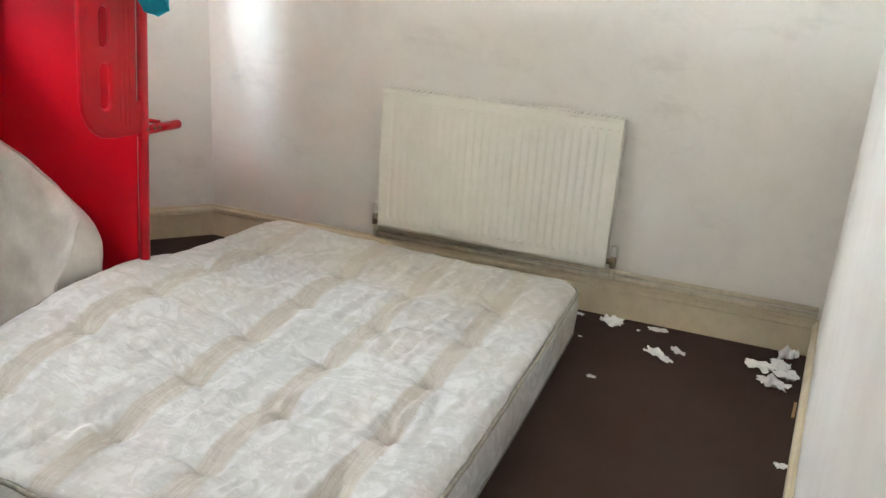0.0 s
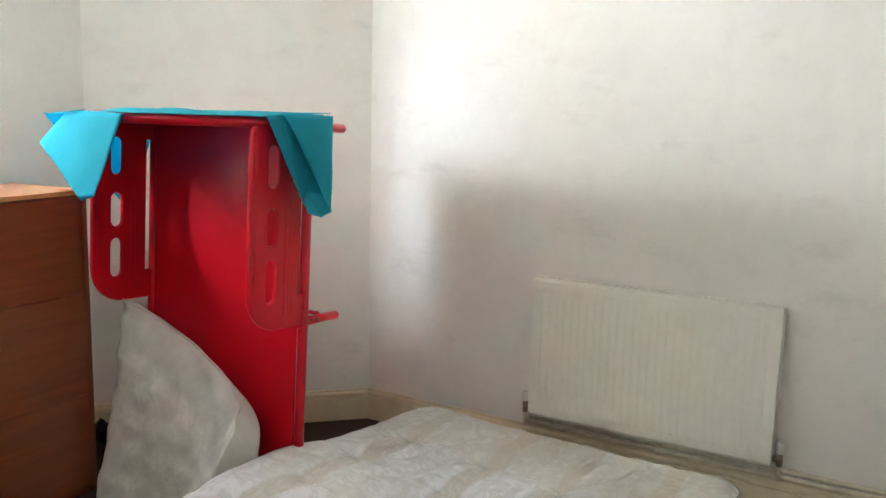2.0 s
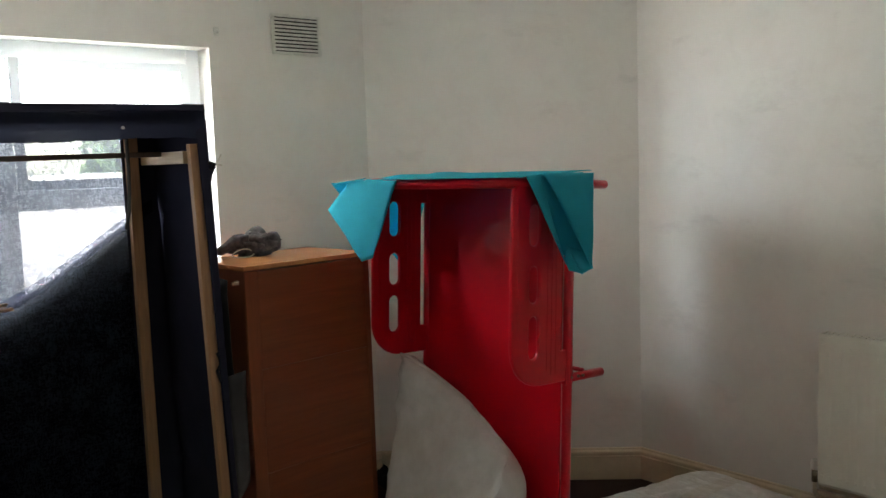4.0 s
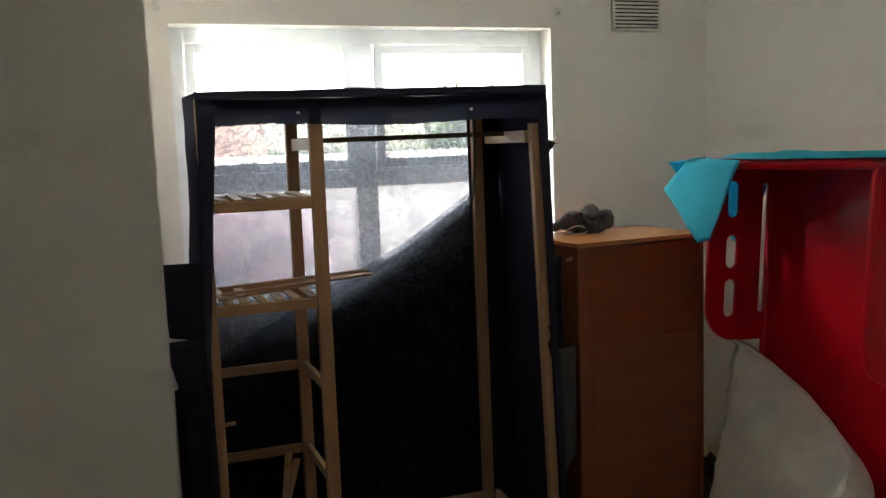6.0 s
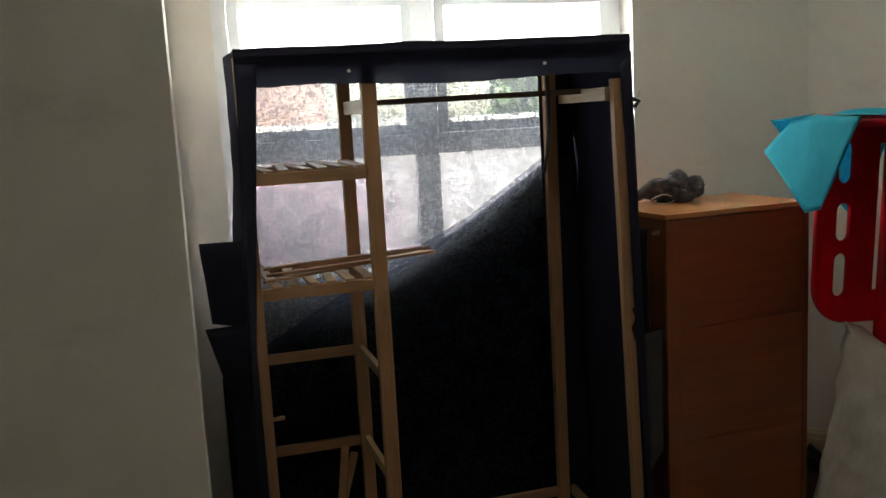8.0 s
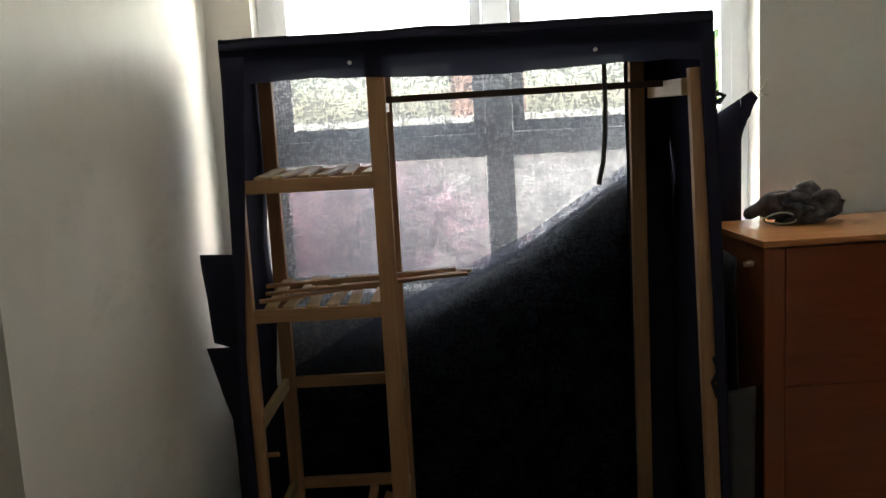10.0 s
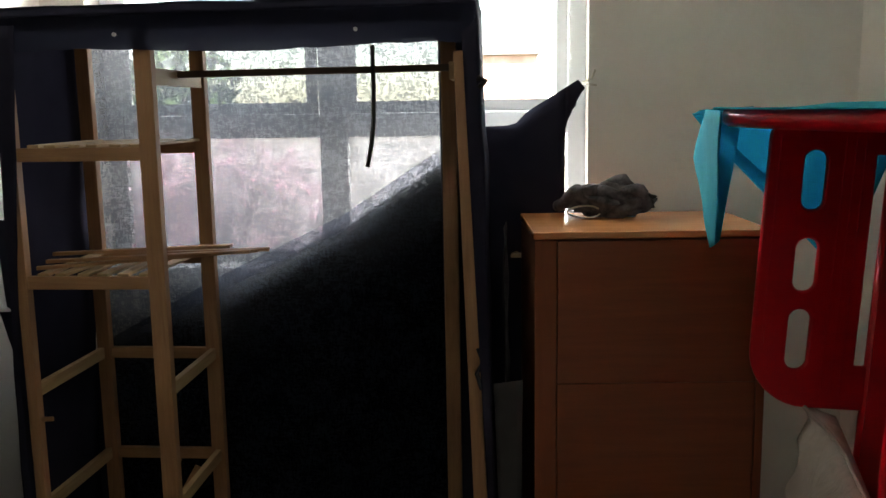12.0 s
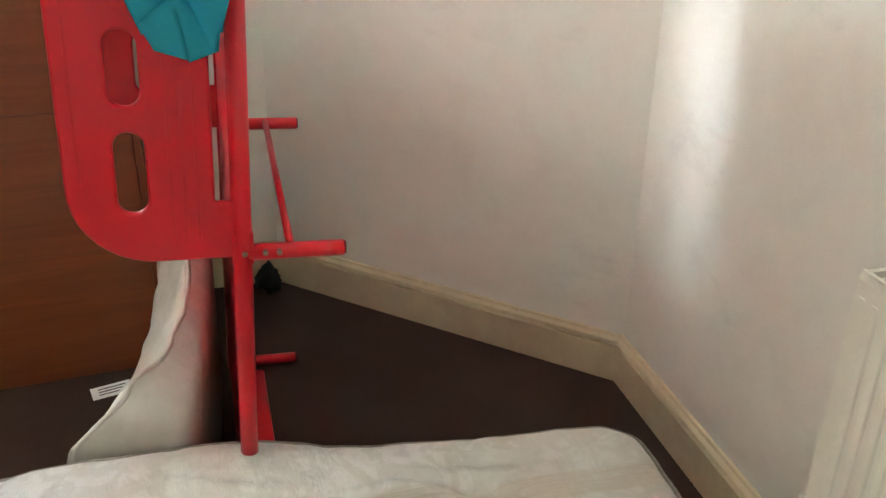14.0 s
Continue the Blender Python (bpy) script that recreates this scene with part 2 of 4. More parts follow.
# ---- shape helpers ----
def finish(name, bm, mat, parent=None, label="", smooth=False, kind=""):
    me = bpy.data.meshes.new(name)
    bmesh.ops.recalc_face_normals(bm, faces=bm.faces)
    bm.to_mesh(me)
    bm.free()
    me.materials.append(mat)
    if smooth:
        for p in me.polygons:
            p.use_smooth = True
    ob = new(name, me)
    if parent:
        ob.parent = parent
    return tagged(ob, label=label, kind=kind)


def part(name, bm, mat, parent, label="", smooth=False):
    return finish(name, bm, mat, parent, label, smooth)


def thing(name, at=(0, 0, 0), label="", category="", group="", rz=0.0):
    ob = new(name)
    ob.matrix_basis = pose(*at, 0, 0, rz)
    return tagged(ob, label, category, group)


def add_box(bm, x0, x1, y0, y1, z0, z1, bev=0.0):
    vs = [bm.verts.new((x, y, z)) for x in (x0, x1) for y in (y0, y1) for z in (z0, z1)]
    fs = [bm.faces.new([vs[i] for i in q]) for q in ((0, 1, 3, 2), (4, 6, 7, 5), (0, 4, 5, 1), (2, 3, 7, 6), (0, 2, 6, 4), (1, 5, 7, 3))]
    if bev:
        es = list({e for f in fs for e in f.edges})
        bmesh.ops.bevel(bm, geom=es, offset=bev, segments=2, affect="EDGES", profile=0.5)
    return bm


def box(x0, x1, y0, y1, z0, z1, bev=0.0):
    return add_box(bmesh.new(), x0, x1, y0, y1, z0, z1, bev)


def beam(p0, p1, w, h, bev=0.0, up=(0, 0, 1)):
    """A bar of section w by h from p0 to p1."""
    p0, p1 = Vector(p0), Vector(p1)
    d = p1 - p0
    f = d.normalized()
    s = f.cross(Vector(up))
    s = s.normalized() if s.length > 1e-4 else Vector((1, 0, 0))
    u = s.cross(f)
    bm = box(-w / 2, w / 2, -h / 2, h / 2, 0, d.length, bev)
    m = Matrix((s, u, f)).transposed().to_4x4()
    bmesh.ops.transform(bm, matrix=Matrix.Translation(p0) @ m, verts=bm.verts)
    return bm


def tube(points, r, n=10, caps=True, bm=None):
    bm = bm or bmesh.new()
    pts = [Vector(p) for p in points]
    rings = []
    side = None
    for i, p in enumerate(pts):
        d = (pts[min(i + 1, len(pts) - 1)] - pts[max(i - 1, 0)]).normalized()
        if side is None:
            side = d.orthogonal().normalized()
        side = (side - d * side.dot(d)).normalized()
        up = d.cross(side)
        rings.append([bm.verts.new(p + r * (math.cos(a) * side + math.sin(a) * up)) for a in [2 * math.pi * k / n for k in range(n)]])
    for a, b in zip(rings, rings[1:]):
        for k in range(n):
            bm.faces.new((a[k], a[(k + 1) % n], b[(k + 1) % n], b[k]))
    if caps:
        bm.faces.new(rings[0])
        bm.faces.new(rings[-1][::-1])
    return bm


def plate(outline, holes, thick, bev=0.004):
    """A flat plate in the XY plane with rounded holes, as a bmesh."""
    cu = bpy.data.curves.new("plate", "CURVE")
    cu.dimensions, cu.fill_mode, cu.extrude, cu.bevel_depth, cu.bevel_resolution = "2D", "BOTH", thick / 2 - bev, bev, 2
    cu.offset = -bev
    for loop in (outline, *holes):
        sp = cu.splines.new("POLY")
        sp.points.add(len(loop) - 1)
        for q, (x, y) in zip(sp.points, loop):
            q.co = (x, y, 0, 1)
        sp.use_cyclic_u = True
    ob = bpy.data.objects.new("plate", cu)
    me = bpy.data.meshes.new_from_object(ob)
    bm = bmesh.new()
    bm.from_mesh(me)
    bmesh.ops.remove_doubles(bm, verts=bm.verts, dist=0.0001)
    bpy.data.objects.remove(ob)
    bpy.data.meshes.remove(me)
    bpy.data.curves.remove(cu)
    return bm


def round_rect(x0, x1, y0, y1, radii, n=7):
    """An outline; radii for the corners (x0,y0), (x1,y0), (x1,y1), (x0,y1)."""
    pts = []
    for (cx, cy, a0), r in zip(((x0, y0, 180), (x1, y0, 270), (x1, y1, 0), (x0, y1, 90)), radii):
        sx, sy = (1 if cx == x0 else -1), (1 if cy == y0 else -1)
        if r <= 0:
            pts.append((cx, cy))
            continue
        for k in range(n + 1):
            a = radians(a0 + 90 * k / n)
            pts.append((cx + sx * r + r * math.cos(a), cy + sy * r + r * math.sin(a)))
    return pts


def patch(bm, a, b, c, d, n=10, m=10, amp=0.006, freq=9.0, bulge=(0, 0, 0)):
    """A cloth patch with corners a, b, c, d in turn, with small folds."""
    a, b, c, d = map(Vector, (a, b, c, d))
    nor = (b - a).cross(d - a).normalized()
    rows = []
    for j in range(m + 1):
        v = j / m
        row = []
        for i in range(n + 1):
            u = i / n
            p = a * (1 - u) * (1 - v) + b * u * (1 - v) + c * u * v + d * (1 - u) * v
            k = noise.noise(p * freq) * amp + noise.noise(p * freq * 2.7) * amp * 0.35
            p = p + nor * k + Vector(bulge) * (16 * u * (1 - u) * v * (1 - v))
            row.append(bm.verts.new(p))
        rows.append(row)
    for r0, r1 in zip(rows, rows[1:]):
        for i in range(n):
            bm.faces.new((r0[i], r0[i + 1], r1[i + 1], r1[i]))
    return rows


def thicken(bm, t=0.003):
    bmesh.ops.remove_doubles(bm, verts=bm.verts, dist=0.0008)
    bmesh.ops.recalc_face_normals(bm, faces=bm.faces)
    bmesh.ops.solidify(bm, geom=list(bm.faces), thickness=t)
    return bm


# ---- the room ----
A, B, C, D = (-2.43, 0.0), (0.0, 0.0), (0.9, -0.866), (0.9, -3.585)
E1, E2, E3, F, G = (-1.9, -3.39), (-1.9, -4.3), (-3.3, -4.3), (-3.3, -1.40), (-2.422, -1.40)
ROOM = [A, B, C, D, E1, E2, E3, F, G]
CEIL = 2.5


def offset_ring(pts, d):
    """The ring moved outwards by d, with mitred corners (the ring runs clockwise)."""
    out = []
    for i, p in enumerate(pts):
        p0, p1, p2 = Vector(pts[i - 1]), Vector(p), Vector(pts[(i + 1) % len(pts)])
        d1, d2 = (p1 - p0).normalized(), (p2 - p1).normalized()
        n1, n2 = Vector((-d1.y, d1.x)), Vector((-d2.y, d2.x))
        out.append(tuple(p1 + (n1 + n2) * d / (1 + n1.dot(n2))))
    return out


OUTER = offset_ring(ROOM, 0.24)


def prism(bm, loop, z0, z1):
    lo = [bm.verts.new((x, y, z0)) for x, y in loop]
    hi = [bm.verts.new((x, y, z1)) for x, y in loop]
    bm.faces.new(lo)
    bm.faces.new(hi[::-1])
    for i in range(len(loop)):
        j = (i + 1) % len(loop)
        bm.faces.new((lo[i], lo[j], hi[j], hi[i]))
    return bm


names = ["wall_window", "wall_chamfer", "wall_radiator", "wall_back", "wall_door_side", "wall_behind", "wall_left", "wall_breast", "wall_breast_side"]
for i, nm in enumerate(names):
    j = (i + 1) % len(ROOM)
    bm = bmesh.new()
    if i == 0:
        ya = OUTER[0][1]
        prism(bm, [A, (WIN_X0, 0), (WIN_X0, ya), OUTER[0]], 0, CEIL)
        prism(bm, [(WIN_X1, 0), B, OUTER[1], (WIN_X1, ya)], 0, CEIL)
        prism(bm, [(WIN_X0, 0), (WIN_X1, 0), (WIN_X1, ya), (WIN_X0, ya)], 0, WIN_Z0)
        prism(bm, [(WIN_X0, 0), (WIN_X1, 0), (WIN_X1, ya), (WIN_X0, ya)], WIN_Z1, CEIL)
    else:
        prism(bm, [ROOM[i], ROOM[j], OUTER[j], OUTER[i]], 0, CEIL)
    tagged(finish(nm, bm, M_WALL), kind="structure", label="off-white painted plaster wall with grubby marks", category="wall")

bm = prism(bmesh.new(), OUTER, -0.08, 0.0)
tagged(finish("floor", bm, M_CARPET), kind="structure", label="worn dark brown carpet floor", category="floor")
bm = prism(bmesh.new(), OUTER, CEIL, CEIL + 0.1)
tagged(finish("ceiling", bm, M_CEIL), kind="structure", label="plain white painted ceiling", category="ceiling")

SKIRT = [(0.002, 0.0), (0.020, 0.0), (0.020, 0.112), (0.011, 0.114), (0.011, 0.121), (0.023, 0.125), (0.021, 0.134), (0.012, 0.142), (0.010, 0.150), (0.002, 0.151)]


def skirting(i, nm):
    rings = [(offset_ring(ROOM, -d), z) for d, z in SKIRT]
    bm = bmesh.new()
    j = (i + 1) % len(ROOM)
    ends = [[bm.verts.new((*ring[k], z)) for ring, z in rings] for k in (i, j)]
    for q in range(len(SKIRT)):
        w = (q + 1) % len(SKIRT)
        bm.faces.new((ends[0][q], ends[0][w], ends[1][w], ends[1][q]))
    bm.faces.new(ends[0])
    bm.faces.new(ends[1][::-1])
    tagged(finish(nm, bm, M_CREAM), kind="structure", label="cream gloss moulded skirting board, chipped and grubby", category="skirting board")


for i in range(8):
    skirting(i, "baseboard")

# ---- window ----
win = thing("window_1", (0, 0, 0), "white plastic window with clear upper and frosted lower panes", "window")
tagged(win, kind="structure")
FY0, FY1 = 0.10, 0.165


def bar(x0, x1, z0, z1, nm="window_frame", y0=FY0, y1=FY1):
    part(nm, box(x0, x1, y0, y1, z0, z1, 0.004), M_UPVC, win)


bar(WIN_X0, WIN_X0 + 0.055, WIN_Z0, WIN_Z1)
bar(WIN_X1 - 0.055, WIN_X1, WIN_Z0, WIN_Z1)
bar(WIN_X0 + 0.055, WIN_X1 - 0.055, WIN_Z1 - 0.06, WIN_Z1)
bar(WIN_X0 + 0.055, WIN_X1 - 0.055, WIN_Z0, WIN_Z0 + 0.06)
bar(-1.60, -1.512, WIN_Z0 + 0.06, WIN_Z1 - 0.06, "mullion")
for x0, x1 in ((WIN_X0 + 0.055, -1.60), (-1.512, WIN_X1 - 0.055)):
    bar(x0, x1, 1.40, 1.475, "transom")
    for z0, z1 in ((1.475, WIN_Z1 - 0.06),):
        s = 0.036
        sash = [(x0, x0 + s, z0, z1), (x1 - s, x1, z0, z1), (x0 + s, x1 - s, z0, z0 + s), (x0 + s, x1 - s, z1 - s, z1)]
        bm = bmesh.new()
        for q in sash:
            add_box(bm, q[0], q[1], 0.085, 0.10, q[2], q[3], 0.003)
        part("sash", bm, M_UPVC, win)
part("window_sill", box(WIN_X0 + 0.002, WIN_X1 - 0.002, -0.02, 0.10, WIN_Z0 + 0.001, WIN_Z0 + 0.025, 0.006), M_UPVC, win)


def glass_clear():
    m = Mat("clear_glass", 0.02)
    b = m.n.new("ShaderNodeBsdfTransparent")
    b.inputs[0].default_value = (0.94, 0.96, 0.95, 1)
    g = m.n.new("ShaderNodeBsdfGlossy")
    g.inputs["Roughness"].default_value = 0.02
    fr = m.n.new("ShaderNodeFresnel")
    x = m.n.new("ShaderNodeMixShader")
    m.l.new(fr.outputs[0], x.inputs[0])
    m.l.new(b.outputs[0], x.inputs[1])
    m.l.new(g.outputs[0], x.inputs[2])
    m.l.new(x.outputs[0], m.n["Material Output"].inputs[0])
    return m.m


def glass_frosted():
    m = Mat("frosted_glass", 0.3)
    t = m.n.new("ShaderNodeBsdfTranslucent")
    v = m.noise(34, 5, 0.8, dist=0.4)
    m.l.new(m.ramp(v, [(0.35, (0.25, 0.26, 0.265)), (0.7, (0.42, 0.43, 0.435))]), t.inputs["Color"])
    s = m.n.new("ShaderNodeBsdfTransparent")
    x = m.n.new("ShaderNodeMixShader")
    m.l.new(m.grey(v, 0.2, 0.5), x.inputs[0])
    m.l.new(t.outputs[0], x.inputs[1])
    m.l.new(s.outputs[0], x.inputs[2])
    m.l.new(x.outputs[0], m.n["Material Output"].inputs[0])
    return m.m


M_GLASS, M_FROST = glass_clear(), glass_frosted()
for x0, x1 in ((WIN_X0 + 0.055, -1.60), (-1.512, WIN_X1 - 0.055)):
    for z0, z1, mt, lb in ((1.475, WIN_Z1 - 0.06, M_GLASS, "clear glass pane"), (WIN_Z0 + 0.06, 1.40, M_FROST, "frosted glass pane")):
        p = part("pane", box(x0 + 0.001, x1 - 0.001, 0.125, 0.131, z0 + 0.001, z1 - 0.001), mt, win, lb)
        p.visible_shadow = False

# ---- radiator and pipes ----
def radiator():
    y0, y1, z0, z1, xf = -2.756, -1.762, 0.22, 0.82, 0.82
    ob = thing("radiator", (xf + 0.04, (y0 + y1) / 2, z0), "white enamelled panel radiator with pressed ridges above the skirting", "radiator")
    w, h = y1 - y0, z1 - z0
    bm = bmesh.new()
    ridges, per = 30, 6
    n = ridges * per
    zs = [0, 0.012, 0.045, 0.062, h - 0.062, h - 0.045, h - 0.012, h]
    amp = [0.006, 0, 0, 1, 1, 0, 0, 0.006]
    grid = []
    for k, z in enumerate(zs):
        row = []
        for i in range(n + 1):
            y = -w / 2 + w * i / n
            ph = (i % per) / per
            d = 0.0
            if amp[k] == 1 and 4 < i < n - 4:
                d = 0.0032 * max(0.0, math.cos(2 * math.pi * (ph - 0.5))) ** 0.8
            if amp[k] == 0.006:
                d = 0.006
            row.append(bm.verts.new((-0.04 + d, y, z)))
        grid.append(row)
    for a, b in zip(grid, grid[1:]):
        for i in range(n):
            bm.faces.new((a[i], a[i + 1], b[i + 1], b[i]))
    part("front_panel", thicken(bm, 0.0015), M_RAD, ob, smooth=False)
    part("back_panel", box(0.012, 0.02, -w / 2 + 0.01, w / 2 - 0.01, 0.01, h - 0.01, 0.003), M_RAD, ob)
    for s in (-1, 1):
        part("side_cover", box(-0.036, 0.02, *sorted((s * (w / 2 - 0.001), s * (w / 2 + 0.003))), 0.006, h, 0.001), M_RAD, ob)
        part("bracket", box(0.02, 0.038, s * w * 0.35 - 0.015, s * w * 0.35 + 0.015, 0.05, h - 0.05, 0.002), M_RAD, ob)
    bm = bmesh.new()
    add_box(bm, -0.038, -0.030, -w / 2, w / 2, h - 0.001, h + 0.004, 0.001)
    add_box(bm, 0.012, 0.020, -w / 2, w / 2, h - 0.001, h + 0.004, 0.001)
    for i in range(38):
        y = -w / 2 + 0.01 + i * (w - 0.02) / 37
        add_box(bm, -0.030, 0.012, y - 0.003, y + 0.003, h, h + 0.003)
    part("top_grille", bm, M_RAD, ob)
    bm = bmesh.new()
    for i in range(ridges):
        y = -w / 2 + w * (i + 0.5) / ridges
        add_box(bm, -0.0425, -0.0385, y - 0.007, y + 0.007, 0.036, 0.047, 0.0015)
        add_box(bm, -0.0425, -0.0385, y - 0.007, y + 0.007, h - 0.047, h - 0.040, 0.0015)
    tagged(part("embossed_row", bm, M_RAD, ob), kind="stuff")
    return ob, y0, y1, z0


rad, RY0, RY1, RZ0 = radiator()


def valve(y, nm_label):
    ob = thing("radiator_valve", (0.852, y, 0.12), nm_label, "radiator valve")
    part("body", tube([(0, 0, 0.10), (0, 0, 0.15)], 0.012, 12), M_STEEL, ob, "tarnished brass body", True)
    s = 1 if y < -2 else -1
    part("union_nut", tube([(0, 0, 0.125), (0, s * 0.026, 0.125)], 0.013, 6), M_STEEL, ob, "tarnished hexagon nut")
    part("cap", tube([(0, 0, 0.15), (0, 0, 0.154), (0, 0, 0.185), (0, 0, 0.19)], 0.014, 14), M_WHITEPL, ob, "off-white plastic cap", True)
    part("tail_pipe", tube([(0, 0, 0.10), (0, 0, 0.055), (0.008, 0, 0.045), (0.02, 0, 0.04)], 0.0075, 10), M_COPPER, ob, "cream painted pipe", True)
    return ob


valve(RY0 - 0.028, "radiator valve with off-white cap under the white radiator")
valve(RY1 + 0.028, "radiator valve with off-white cap under the white radiator")
for k, (z, x, ya, yb) in enumerate(((0.170, 0.876, -3.57, RY1 + 0.03), (0.194, 0.884, -3.57, RY1 + 0.02))):
    ob = thing("heating_pipe", (0, 0, 0), "thin cream painted heating pipe along the top of the skirting", "pipe", "heating pipes on the radiator wall")
    part("pipe", tube([(x, ya, z), (x, (ya + yb) / 2, z - 0.003), (x, yb, z)], 0.0105, 10), M_COPPER, ob, smooth=True)
    for y in (-2.3, -1.85) if not k else ():
        part("pipe_clip", box(x - 0.004, 0.899, y - 0.008, y + 0.008, z - 0.0125, z + 0.0125, 0.002), M_COPPER, ob)


# ---- vent and hooks on the window wall ----
def vent():
    ob = thing("air_vent", (-0.36, -0.001, 2.095), "off-white plastic louvred air vent on the plaster wall", "air vent")
    w, h = 0.245, 0.17
    bm = bmesh.new()
    for q in ((-w / 2, w / 2, -h / 2, -h / 2 + 0.012), (-w / 2, w / 2, h / 2 - 0.012, h / 2), (-w / 2, -w / 2 + 0.014, -h / 2 + 0.012, h / 2 - 0.012), (w / 2 - 0.014, w / 2, -h / 2 + 0.012, h / 2 - 0.012)):
        add_box(bm, q[0], q[1], -0.012, 0, q[2], q[3], 0.002)
    part("frame", bm, M_WHITEPL, ob)
    # Dark sheet put behind the louvres as the shade in the slots.
    part("backing", box(-w / 2 + 0.01, w / 2 - 0.01, -0.003, -0.0005, -h / 2 + 0.01, h / 2 - 0.01), M_DARK, ob, "dark sheet for the shade behind the louvres")
    sl = None
    for i in range(9):
        z = -h / 2 + 0.022 + i * 0.0158
        bm = box(-w / 2 + 0.013, w / 2 - 0.013, -0.011, -0.003, z - 0.0045, z + 0.0045, 0.001)
        part("slat", bm, M_WHITEPL, ob)
    return ob


vent()
for x, z in ((-0.739, 2.085), (-2.325, 2.085)):
    ob = thing("curtain_hook", (x, -0.001, z), "small white plastic curtain hook beside the window", "hook", "curtain hooks by the window")
    part("base", box(-0.012, 0.012, -0.008, 0, -0.018, 0.018, 0.002), M_WHITEPL, ob)
    part("arm", tube([(0, -0.008, -0.004), (0, -0.024, -0.006), (0, -0.028, 0.004)], 0.004, 8), M_WHITEPL, ob, smooth=True)


# ---- mattress on the floor ----
def mattress():
    L, W, H, R = 1.90, 1.385, 0.205, 0.05
    ob = thing("double_mattress", (-0.27, -2.0, 0.004), "stained off-white double mattress with brown stripes on the carpet", "mattress", rz=-0.4)
    tx = [-0.69 + 0.315 * k for k in range(5)]
    tufts = []
    for j, y in enumerate(STRIPES):
        for k, x in enumerate(tx):
            tufts.append((x + (0.02 if j % 2 else -0.01), y - 0.005 + 0.02 * math.sin(3 * k + j)))

    def side(u, v):
        """How far the outline swells at this place along a side."""
        return 0.008 * (1 - u * u) - (0.036 * math.exp(-((u * 0.95 - 0.09) / 0.20) ** 2) if v > 0 else 0)

    def height(x, y):
        d = 0.0
        near = 0.0
        for a, b in tufts:
            r2 = (x - a) ** 2 + (y - b) ** 2
            d -= 0.027 * math.exp(-r2 / 0.0022)
            near -= 0.009 * math.exp(-r2 / 0.014)
        for a in tx:
            ex = max(0.0, 1 - abs(x) / 0.8)
            d -= 0.005 * math.exp(-((x - a - 0.01 * math.sin(9 * y)) / 0.02) ** 2) * (1 if x < 0.66 else 0)
        for b in STRIPES:
            d -= 0.007 * math.exp(-((y - b + 0.005) / 0.03) ** 2) * (1 if x < 0.62 else 0.3)
        p = Vector((x * 2.4, y * 6.5, 0.3))
        d += 0.007 * noise.noise(p) + 0.005 * noise.noise(p * 2.9) + 0.002 * noise.noise(Vector((x * 24, y * 9, 2)))
        pucker = min(1.0, (L / 2 - abs(x)) / 0.22) * min(1.0, (W / 2 - abs(y)) / 0.15) * max(0.0, noise.noise(Vector((x * 3.1 + 4, y * 3.7, 7))) + 0.25)
        d += pucker * (0.046 * noise.noise(Vector((x * 5.5 + 2.2 * y, y * 30 + 3 * x, 2))) + 0.011 * noise.noise(Vector((x * 13, y * 52, 5))))
        for a, b in tufts:
            q = math.hypot(x - a, y - b)
            if 0.012 < q < 0.12:
                d += 0.008 * math.exp(-q / 0.05) * math.sin(7 * math.atan2(y - b, x - a) + 9 * a + 5 * b)
        e = max(0.0, min(1.0, (y - 0.05) / 0.60))
        d += (0.136 * math.exp(-((x + 0.20) / 0.60) ** 2)) * e * e * (3 - 2 * e)
        d += 0.016 * e * e * (3 - 2 * e) / (1 + math.exp(-(x - 0.42) / 0.07))
        return H + d + near 

    nx, ny = 170, 210
    bm = bmesh.new()
    top = []
    for j in range(ny + 1):
        v = -1 + 2 * j / ny
        v = math.copysign(1 - (1 - abs(v)) ** 1.25, v)
        row = []
        for i in range(nx + 1):
            u = -1 + 2 * i / nx
            u = math.copysign(1 - (1 - abs(u)) ** 1.25, u)
            x, y = u * L / 2, v * W / 2
            cx, cy = L / 2 - abs(x), W / 2 - abs(y)
            rc = 0.09
            if cx < rc and cy < rc:
                q = Vector((rc - cx, rc - cy))
                m = max(q.x, q.y)
                if q.length > 0:
                    q2 = q * (m / q.length)
                    x = math.copysign(L / 2 - rc + q2.x, x)
                    y = math.copysign(W / 2 - rc + q2.y, y)
            d = min(L / 2 - abs(u) * L / 2, W / 2 - abs(v) * W / 2)
            z = height(x, y)
            if d < R:
                z -= 0.030 * (1 - math.sqrt(max(0, 1 - ((R - d) / R) ** 2)))
            y += math.copysign(side(u, v) * abs(v) ** 4, v)
            row.append(bm.verts.new((x, y, z)))
        top.append(row)
    for a, b in zip(top, top[1:]):
        for i in range(nx):
            bm.faces.new((a[i], a[i + 1], b[i + 1], b[i]))
    loop = top[0][:] + [r[-1] for r in top[1:]] + top[-1][-2::-1] + [r[0] for r in top[-2:0:-1]]
    edge = [v.co.copy() for v in loop]
    part("quilted_top", bm, M_TICK, ob, "pale damask ticking with button tufts and brown stripes", True)
    bm = bmesh.new()
    def LOW(c):
        return 0.004 + max(0.0, c.z - 0.215)

    levels = (1.0, 0.93, 0.75, 0.5, 0.25, 0.08, 0.0)
    swell = (0, 0.010, 0.016, 0.018, 0.016, 0.010, 0.0)
    rings = []
    for lv, sw in zip(levels, swell):
        ring = []
        for k, c in enumerate(edge):
            o = Vector((c.x, c.y, 0)).normalized()
